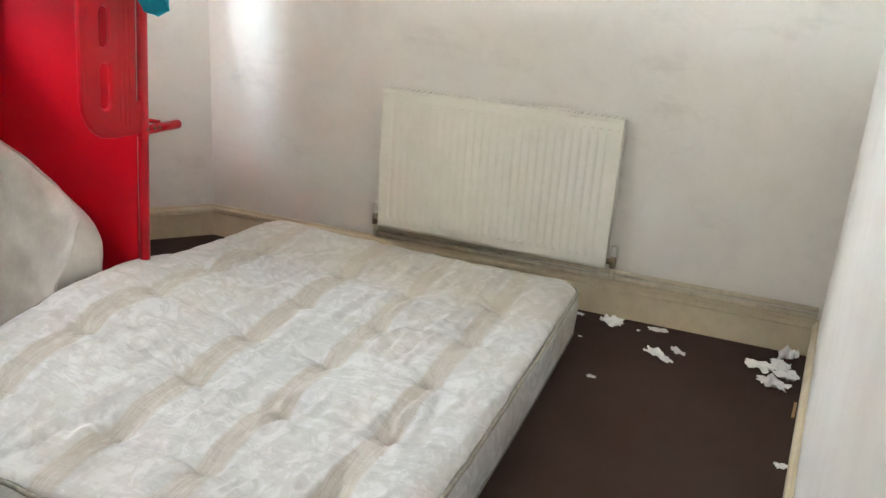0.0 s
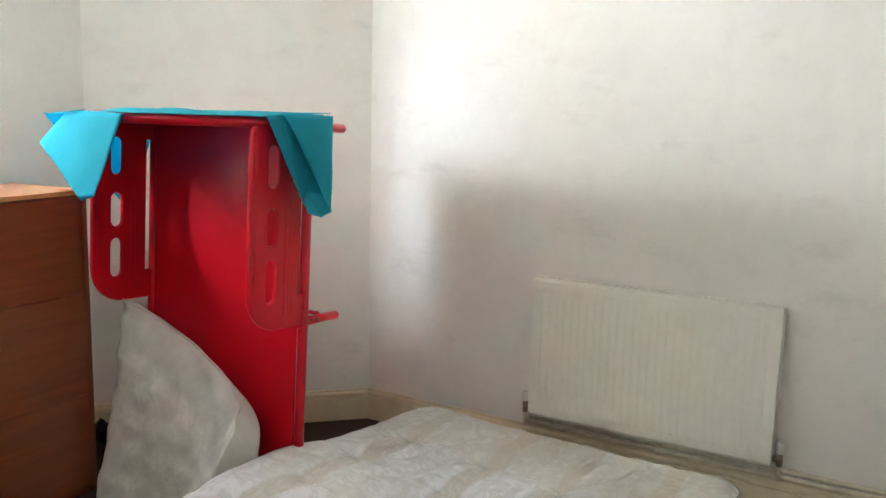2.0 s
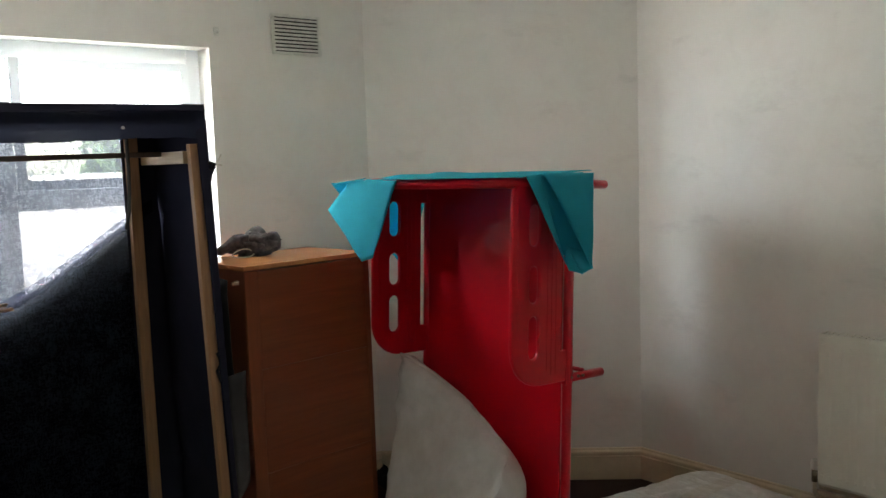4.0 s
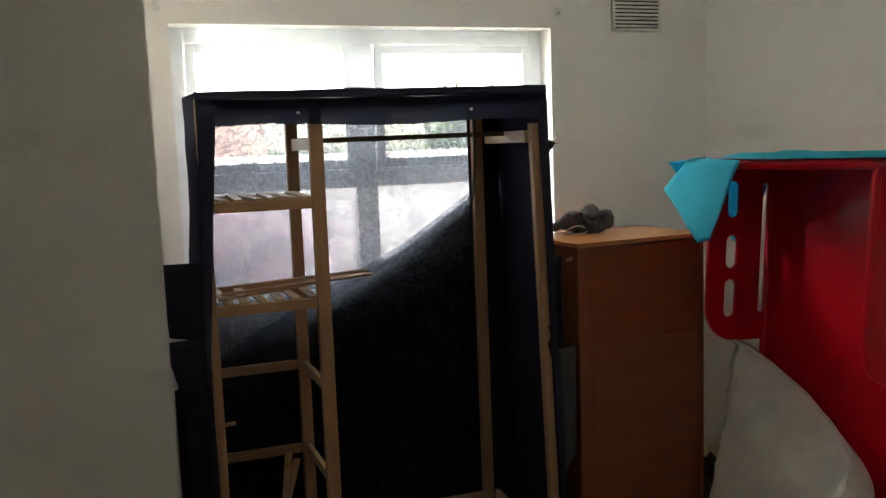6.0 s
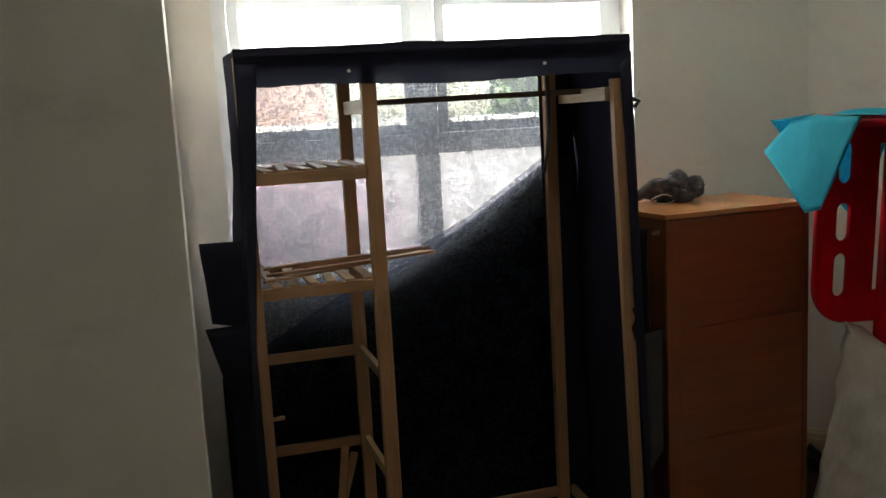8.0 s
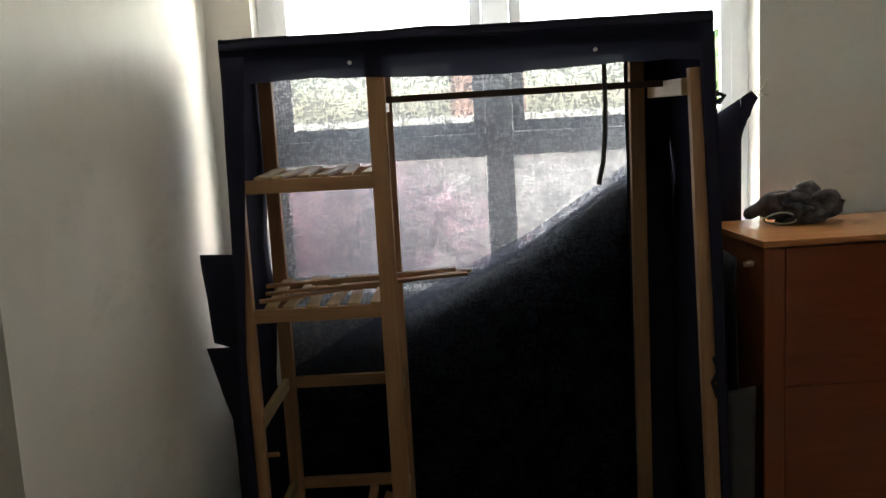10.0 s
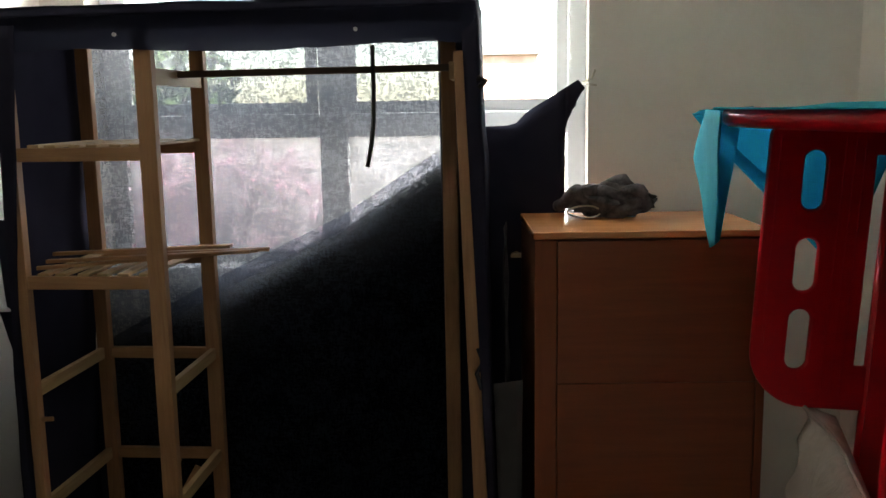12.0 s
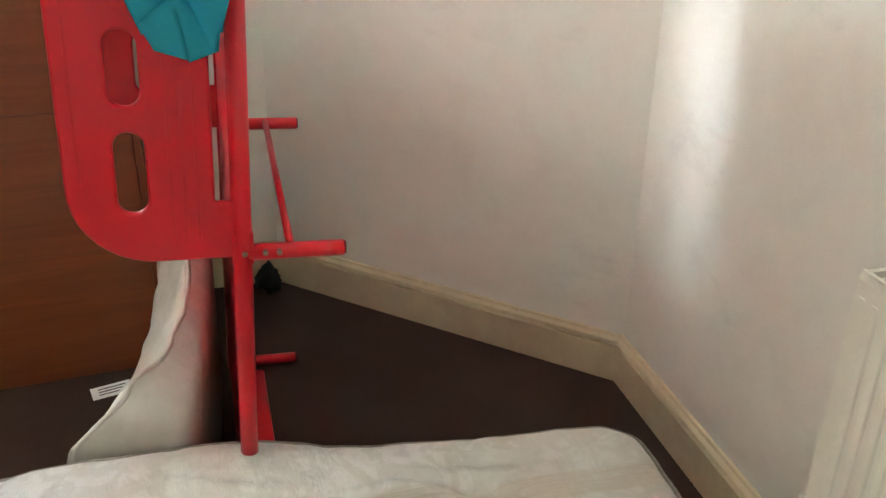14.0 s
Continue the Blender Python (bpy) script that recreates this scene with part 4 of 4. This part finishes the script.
    patch(bm, P(-2.28, -0.50, 0.75), P(-2.345, -0.40, 0.75), P(-2.350, -0.40, 0.20), P(-2.29, -0.50, 0.20), 6, 10, 0.006, 7)
    part("canvas_flap", thicken(bm, 0.003), M_NAVY, ob, "loose navy flap", True)
    # ties, knob and screws
    part("tie_strap", tube([P(-1.332, -0.50, 1.64), P(-1.331, -0.50, 1.54), P(-1.334, -0.50, 1.46), P(-1.340, -0.50, 1.40), P(-1.352, -0.50, 1.345)], 0.006, 6), M_BOARD, ob, "dark hanging tie", True)
    part("tie_knot", tube([P(x1 + 0.002, y0 - 0.01, 1.555), P(x1 + 0.022, y0 - 0.012, 1.548), P(x1 + 0.006, y0 - 0.012, 1.530)], 0.007, 8), M_BLACK, ob, "black tied ribbon", True)
    part("post_tie", tube([P(XR + 0.012, YF - 0.018, 0.895), P(XR + 0.024, YF - 0.022, 0.86), P(XR + 0.008, YF - 0.02, 0.83), P(XR + 0.02, YF - 0.02, 0.79)], 0.006, 8), M_BLACK, ob, "black tie on the upright", True)
    for x in (XL + 0.30, XR - 0.27):
        part("screw", tube([P(x, y0 - 0.012, 1.673), P(x, y0 - 0.006, 1.673)], 0.005, 8), M_WHITEPL, ob, "pale screw head")
    return ob


M_RAILD = wood("dark_rail", (0.06, 0.035, 0.02), (0.10, 0.06, 0.035), "x")
wardrobe()


def slat(a, b, w=0.028, h=0.008, lb="loose pine slat lying on the wardrobe shelf", grp="loose slats on the wardrobe shelf", bev=0.0015):
    a, b = Vector(a), Vector(b)
    ob = thing("loose_slat", tuple(a), lb, "wooden slat", grp)
    part("stick", beam((0, 0, 0), b - a, w, h, bev), M_PINEX, ob)
    return ob


for a, b in (((-2.225, -0.505, 1.092), (-1.70, -0.30, 1.105)), ((-2.215, -0.47, 1.104), (-1.69, -0.40, 1.118)), ((-2.12, -0.30, 1.094), (-1.675, -0.27, 1.103)), ((-2.22, -0.42, 1.116), (-1.72, -0.46, 1.142))):
    slat(a, b, 0.020, 0.009)
FL = "loose pine slat fallen at the foot of the wardrobe"
for a, b in (((-2.08, -0.42, 0.012), (-1.99, -0.24, 0.47)), ((-2.15, -0.47, 0.012), (-1.95, -0.18, 0.42)), ((-2.02, -0.62, 0.010), (-1.72, -0.50, 0.10))):
    slat(a, b, 0.026, 0.010, FL, "slats fallen on the floor")
for a, b in (((-1.60, -0.385, 0.007), (-1.28, -0.165, 0.012)), ((-1.62, -0.20, 0.016), (-1.38, -0.235, 0.018)), ((-1.75, -0.16, 0.026), (-1.27, -0.10, 0.024)), ((-1.52, -0.12, 0.036), (-1.21, -0.19, 0.034))):
    slat(a, b, 0.028, 0.010, FL, "slats fallen on the floor")


# ---- navy curtain hung behind the wardrobe ----
HEM = 0.038


def navy_curtain():
    ob = thing("navy_curtain", (-1.5, -0.05, 0.0), "navy cloth hung aslant across the lower window", "curtain")
    o = Vector((-1.5, -0.05, 0.0))
    top = [(-2.36, 0.735), (-2.26, 0.780), (-1.90, 0.980), (-1.49, 1.178), (-1.17, 1.385), (-1.09, 1.43), (-1.01, 1.432), (-0.985, 1.437), (-0.955, 1.470), (-0.84, 1.540)]
    bm = bmesh.new()
    rows = []
    n = 64
    for i in range(n + 1):
        u = i / n
        x = -2.36 + (2.36 - 0.84) * u
        for (xa, za), (xb, zb) in zip(top, top[1:]):
            if xa - 1e-6 <= x <= xb + 1e-6:
                zt = za + (zb - za) * (x - xa) / (xb - xa)
                break
        zt -= HEM * min(1.0, max(0.0, (-1.10 - x) / 0.05))
        col = []
        m = 24
        for j in range(m + 1):
            v = j / m
            z = zt * (1 - v) + 0.01 * v
            xx = x
            loose = 0.15 + 0.85 * max(0.0, min(1.0, (x + 1.12) / 0.08))
            inside = max(0.0, min(1.0, (x + 2.262) / 0.02)) * max(0.0, min(1.0, (-1.17 - x) / 0.03))
            y = -0.046 - 0.016 * inside + loose * (0.010 * math.sin(x * 22 + v * 3) * (0.3 + v) + 0.008 * noise.noise(Vector((x * 4, z * 3, 0))))
            if j == 0:
                y += 0.012 * loose
            col.append(bm.verts.new(Vector((xx, min(y, -0.022), z)) - o))
        rows.append(col)
    for a, b in zip(rows, rows[1:]):
        for j in range(m):
            bm.faces.new((a[j], a[j + 1], b[j + 1], b[j]))
    patch(bm, (0.66, 0.008, 1.52), (0.66, 0.012, 1.540), (0.697, 0.03, 1.562), (0.718, 0.03, 1.538), 4, 5, 0.002, 12)
    patch(bm, (0.66, 0.008, 1.42), (0.66, 0.008, 1.52), (0.718, 0.03, 1.538), (0.68, 0.012, 1.49), 4, 5, 0.002, 12)
    part("cloth", thicken(bm, 0.003), M_NAVY, ob, smooth=True)
    bm = bmesh.new()
    line = []
    for (xa, za), (xb, zb) in zip(top[1:-5], top[2:-4]):
        line += [(xa + (xb - xa) * k / 8, za + (zb - za) * k / 8) for k in range(8)]
    cols = []
    for x, z in line:
        cols.append([bm.verts.new((x + 1.5, -0.0665 + 0.0005 * math.sin(30 * x), z + dz)) for dz in (-HEM - 0.006, -0.02, 0.004)])
    for a, b in zip(cols, cols[1:]):
        for k in range(2):
            bm.faces.new((a[k], b[k], b[k + 1], a[k + 1]))
    part("thin_hem", bm, M_HEM, ob, "thinner paler navy top edge", True)
    part("hanging_cord", tube([Vector(q) - o for q in ((-0.785, 0.02, 1.556), (-0.762, -0.004, 1.565), (-0.752, -0.012, 1.59))], 0.003, 6), M_CORD, ob, "pale cord end", True)
    part("hanging_cord", tube([Vector(q) - o for q in ((-0.785, 0.02, 1.552), (-0.765, -0.004, 1.548), (-0.748, -0.010, 1.545))], 0.003, 6), M_CORD, ob, "pale cord end", True)
    return ob


navy_curtain()


# ---- things on and by the chest ----
def crumple(name, at, size, mat, label, category, seed, group="", n=3, parts="folds", squash=0.0):
    bm = bmesh.new()
    bmesh.ops.create_icosphere(bm, subdivisions=n + 1, radius=1)
    for v in bm.verts:
        p = v.co.copy()
        q = p * 1.6 + Vector((seed * 7.3, seed * 1.7, seed))
        r = 1 + 0.55 * noise.noise(q) + 0.30 * abs(noise.noise(q * 2.6)) - 0.25 * abs(noise.noise(q * 5.1))
        v.co = Vector((p.x * size[0] * r, p.y * size[1] * r, p.z * size[2] * r))
    lo = min(v.co.z for v in bm.verts)
    for v in bm.verts:
        v.co.z = max(0.0, v.co.z - lo * (1 - squash)) if v.co.z - lo > 0 else 0.0
    ob = thing(name, at, label, category, group)
    part(parts, bm, mat, ob, smooth=True)
    return ob


def knotted_cloth():
    ob = thing("knotted_cloth", (-0.725, -0.195, 1.18), "bundled grey patterned fabric with a pale drawstring on the orange chest", "fabric bundle")
    for k in range(5):
        pts = []
        for i in range(26):
            a = i / 25 * math.pi * 1.7 + k * 1.3
            r = 0.055 + 0.012 * math.sin(3 * a + k)
            pts.append((-0.02 + 0.03 * (k - 2) + r * math.cos(a), 0.035 * math.sin(a + k) * 0.9, 0.030 + 0.022 * (1 + math.sin(a * 1.7 + k * 2)) + (0.018 if k == 2 else 0)))
        part("fold", tube(pts, 0.017 + 0.004 * (k % 3), 10), M_GREY, ob, smooth=True)
    bm = bmesh.new()
    bmesh.ops.create_icosphere(bm, subdivisions=4, radius=1)
    for v in bm.verts:
        p = v.co
        r = 1 + 0.5 * noise.noise(p * 2.2) + 0.45 * abs(noise.noise(p * 4.5)) - 0.45 * abs(noise.noise(p * 7)) + 0.15 * noise.noise(p * 13)
        v.co = Vector((p.x * 0.095 * r + 0.01, p.y * 0.055 * r, max(0.001, 0.040 + p.z * 0.046 * r)))
    part("core", bm, M_GREY, ob, smooth=True)
    pts = [(-0.075 + 0.045 * math.cos(a), -0.05 + 0.012 * math.sin(2 * a), 0.020 + 0.016 * math.sin(a)) for a in [i / 20 * 2 * math.pi for i in range(21)]]
    part("drawstring", tube(pts, 0.0025, 6, caps=False), M_CORD, ob, "pale thin drawstring loop", True)
    return ob


knotted_cloth()
ob = thing("bulldog_clip", (-0.985, -0.52, 1.12), "small bright metal clip on black cloth beside the chest", "clip")
part("jaw", box(-0.014, 0.012, -0.006, 0.003, 0.0, 0.010, 0.002), M_STEEL, ob)
part("lever", tube([(-0.012, -0.006, 0.010), (0.0, -0.012, 0.016), (0.012, -0.008, 0.010)], 0.0022, 6), M_STEEL, ob, smooth=True)
ob = thing("black_bag", (-0.998, -0.34, 0.0), "black cloth bag hanging between the wardrobe and the chest", "bag")
bm = bmesh.new()
patch(bm, (-0.018, -0.18, 1.14), (-0.018, 0.20, 1.16), (-0.002, 0.20, 0.01), (-0.012, -0.18, 0.01), 8, 26, 0.010, 6)
part("panel", thicken(bm, 0.004), M_BLACK, ob, smooth=True)
bm = bmesh.new()
patch(bm, (-0.045, -0.195, 0.80), (0.028, -0.195, 0.81), (0.022, -0.195, 0.40), (-0.030, -0.195, 0.33), 4, 12, 0.003, 8)
part("pocket", thicken(bm, 0.004), M_BOARD, ob, "dull grey cloth pocket", True)
ob = thing("paper_card", (-0.53, -0.57, 0.002), "small white paper card with grey print on the carpet", "paper card", rz=14)
part("sheet", box(-0.055, 0.055, -0.030, 0.030, 0, 0.0012), M_CARD, ob)
for k in range(3):
    part("print_bar", box(-0.035, 0.02 + 0.01 * k, -0.016 + 0.014 * k, -0.011 + 0.014 * k, 0.0012, 0.0016), M_GREY, ob, "grey printed bar")
crumple("black_bag_lump", (-0.045, -0.10, 0.0), (0.035, 0.05, 0.045), M_BLACK, "small black cloth bag on the carpet behind the red bed", "bag", 4, parts="cloth")

# ---- torn tissue on the carpet ----
random.seed(5)


def tissue(x, y, sx, sy, h, seed, rz=0):
    ob = thing("torn_tissue", (x, y, 0.001), "torn scrap of white tissue paper on the brown carpet", "tissue scrap", "torn tissue scraps", rz)
    bm = bmesh.new()
    n = 12
    rows = []
    for j in range(n + 1):
        row = []
        for i in range(n + 1):
            u, v = i / n * 2 - 1, j / n * 2 - 1
            rr = max(abs(u), abs(v)) / max(1e-6, math.hypot(u, v)) if (u or v) else 1
            cu, cv = u * rr, v * rr
            k = 1 + 0.55 * noise.noise(Vector((cu * 2.2, cv * 2.2, seed * 3.1))) + 0.3 * noise.noise(Vector((cu * 6, cv * 6, seed)))
            p = Vector((cu * sx * k, cv * sy * k, 0))
            p.z = 0.001 + h * (0.45 * abs(noise.noise(Vector((u * 1.3, v * 1.3, seed)))) * 2 + 0.25 * abs(noise.noise(Vector((u * 3.1, v * 3.1, seed)))))
            row.append(bm.verts.new(p))
        rows.append(row)
    for a, b in zip(rows, rows[1:]):
        for i in range(n):
            bm.faces.new((a[i], a[i + 1], b[i + 1], b[i]))
    part("sheet", bm, M_TISSUE, ob, smooth=True)
    return ob


for k, (x, y, sx, sy, h, rz) in enumerate((
    (0.83, -2.68, 0.016, 0.022, 0.012, 0), (0.81, -2.82, 0.04, 0.045, 0.04, 20), (0.83, -3.00, 0.022, 0.04, 0.015, 0),
    (0.60, -3.03, 0.060, 0.028, 0.03, 55), (0.66, -3.10, 0.035, 0.022, 0.03, 30), (0.83, -3.50, 0.04, 0.035, 0.06, 0),
    (0.69, -3.40, 0.045, 0.05, 0.03, 10), (0.66, -3.49, 0.05, 0.04, 0.035, 40), (0.56, -3.45, 0.055, 0.04, 0.035, 70),
    (0.73, -3.47, 0.05, 0.035, 0.04, 15), (0.31, -2.84, 0.012, 0.016, 0.006, 0), (0.01, -3.485, 0.016, 0.022, 0.02, 25),
    (0.62, -2.73, 0.006, 0.008, 0.004, 0), (0.79, -2.93, 0.009, 0.007, 0.004, 0))):
    tissue(x, y, sx, sy, h, k + 1, rz)
ob = thing("wood_chip", (0.34, -3.515, 0.001), "splinter of pale wood lying against the skirting", "splinter")
part("splinter", beam((0, 0, 0.004), (0.09, -0.008, 0.016), 0.010, 0.005, 0.001), M_PINEX, ob)


# ---- outside the window ----
M_GRASS = plain("lawn", (0.05, 0.09, 0.03), 0.95, vary=0.4, scale=6)
M_LEAF = plain("hedge_leaf", (0.07, 0.13, 0.035), 0.6, vary=0.5, scale=3)
M_BLOOM = plain("pink_bloom", (0.90, 0.42, 0.62), 0.6, vary=0.1, scale=8)
BN, BL = M_BLOOM.node_tree.nodes, M_BLOOM.node_tree.links
petal, petal_mix = BN.new("ShaderNodeBsdfTranslucent"), BN.new("ShaderNodeMixShader")
petal.inputs["Color"].default_value, petal_mix.inputs[0].default_value = (0.95, 0.55, 0.70, 1), 0.6
BL.new(BN["Principled BSDF"].outputs[0], petal_mix.inputs[1])
BL.new(petal.outputs[0], petal_mix.inputs[2])
BL.new(petal_mix.outputs[0], BN["Material Output"].inputs[0])
M_BRICK = plain("red_brick", (0.50, 0.31, 0.26), 0.9, vary=0.3, scale=5)
M_RENDER = plain("white_render", (0.80, 0.79, 0.76), 0.9)
M_ROOF = plain("grey_roof_tile", (0.12, 0.11, 0.11), 0.8)

bm = bmesh.new()
add_box(bm, -400, 400, 0.35, 800, -0.32, -0.30)
tagged(finish("ground", bm, M_GRASS), kind="structure", label="mown garden lawn", category="ground")


def foliage(name, at, size, n, mat, label, category, seed, leaf=0.05):
    rnd = random.Random(seed)
    ob = thing(name, at, label, category)
    bm = bmesh.new()
    for _ in range(n):
        a, z = rnd.uniform(0, 2 * math.pi), rnd.uniform(0, 1)
        r = rnd.uniform(0.6, 1.0) * (1 - 0.25 * z) * (1 + 0.25 * math.sin(3 * a + seed))
        c = Vector((math.cos(a) * r * size[0], math.sin(a) * r * size[1], 0.1 + z * size[2] * (1 + 0.12 * math.sin(5 * a))))
        d = Vector((rnd.gauss(0, 1), rnd.gauss(0, 1), rnd.gauss(0, 1))).normalized()
        s = d.orthogonal().normalized()
        q = leaf * rnd.uniform(0.6, 1.4)
        vs = [bm.verts.new(c + t) for t in (-d * q, s * q * 0.5, d * q, -s * q * 0.5)]
        bm.faces.new(vs)
    part("leaves", bm, mat, ob)
    part("trunk", tube([(0, 0, 0), (0.02, 0, size[2] * 0.6)], 0.05, 8), M_DARK, ob, smooth=True)
    return ob


fb = foliage("flowering_bush", (-2.12, 0.78, -0.3), (0.32, 0.26, 1.2), 1500, M_LEAF, "green garden shrub with pink blooms outside the frosted window", "shrub", 3, 0.04)
rnd = random.Random(9)
bm = bmesh.new()
for _ in range(700):
    c = Vector((rnd.gauss(0.08, 0.17), -0.27 + rnd.gauss(0, 0.03), 1.42 + rnd.gauss(0, 0.09)))
    for k in range(5):
        a = k * 1.2566 + rnd.random()
        d = Vector((math.cos(a), 0.2, math.sin(a))) * 0.035
        s = Vector((-math.sin(a), 0, math.cos(a))) * 0.014
        bm.faces.new([bm.verts.new(c + t) for t in (Vector(), d * 0.6 - s, d, d * 0.6 + s)])
part("blooms", bm, M_BLOOM, fb, "pink flowers")
foliage("hedge", (-4.6, 5.2, -0.3), (1.5, 0.8, 2.0), 4200, M_LEAF, "dense green garden hedge in sunlight", "hedge", 5, 0.09)
foliage("hedge", (1.15, 5.6, -0.3), (0.70, 0.5, 2.1), 3600, M_LEAF, "dense green garden hedge in sunlight", "hedge", 8, 0.09)
wallg = thing("garden_wall", (0, 4.3, -0.3), "low white rendered garden wall", "garden wall")
part("render_wall", box(-7, 7, 0, 0.2, 0, 1.82, 0.02), M_RENDER, wallg)
house = thing("brick_house", (-0.35, 8.0, -0.3), "red brick house wall across the garden", "house")
part("wall", box(-1.2, -0.36, 0, 5, 0, 2.40), M_BRICK, house)
bm = prism(bmesh.new(), [(-1.23, -0.1), (-0.34, -0.1), (-0.34, 5.1), (-1.23, 5.1)], 2.40, 2.50)
part("roof", bm, M_ROOF, house)
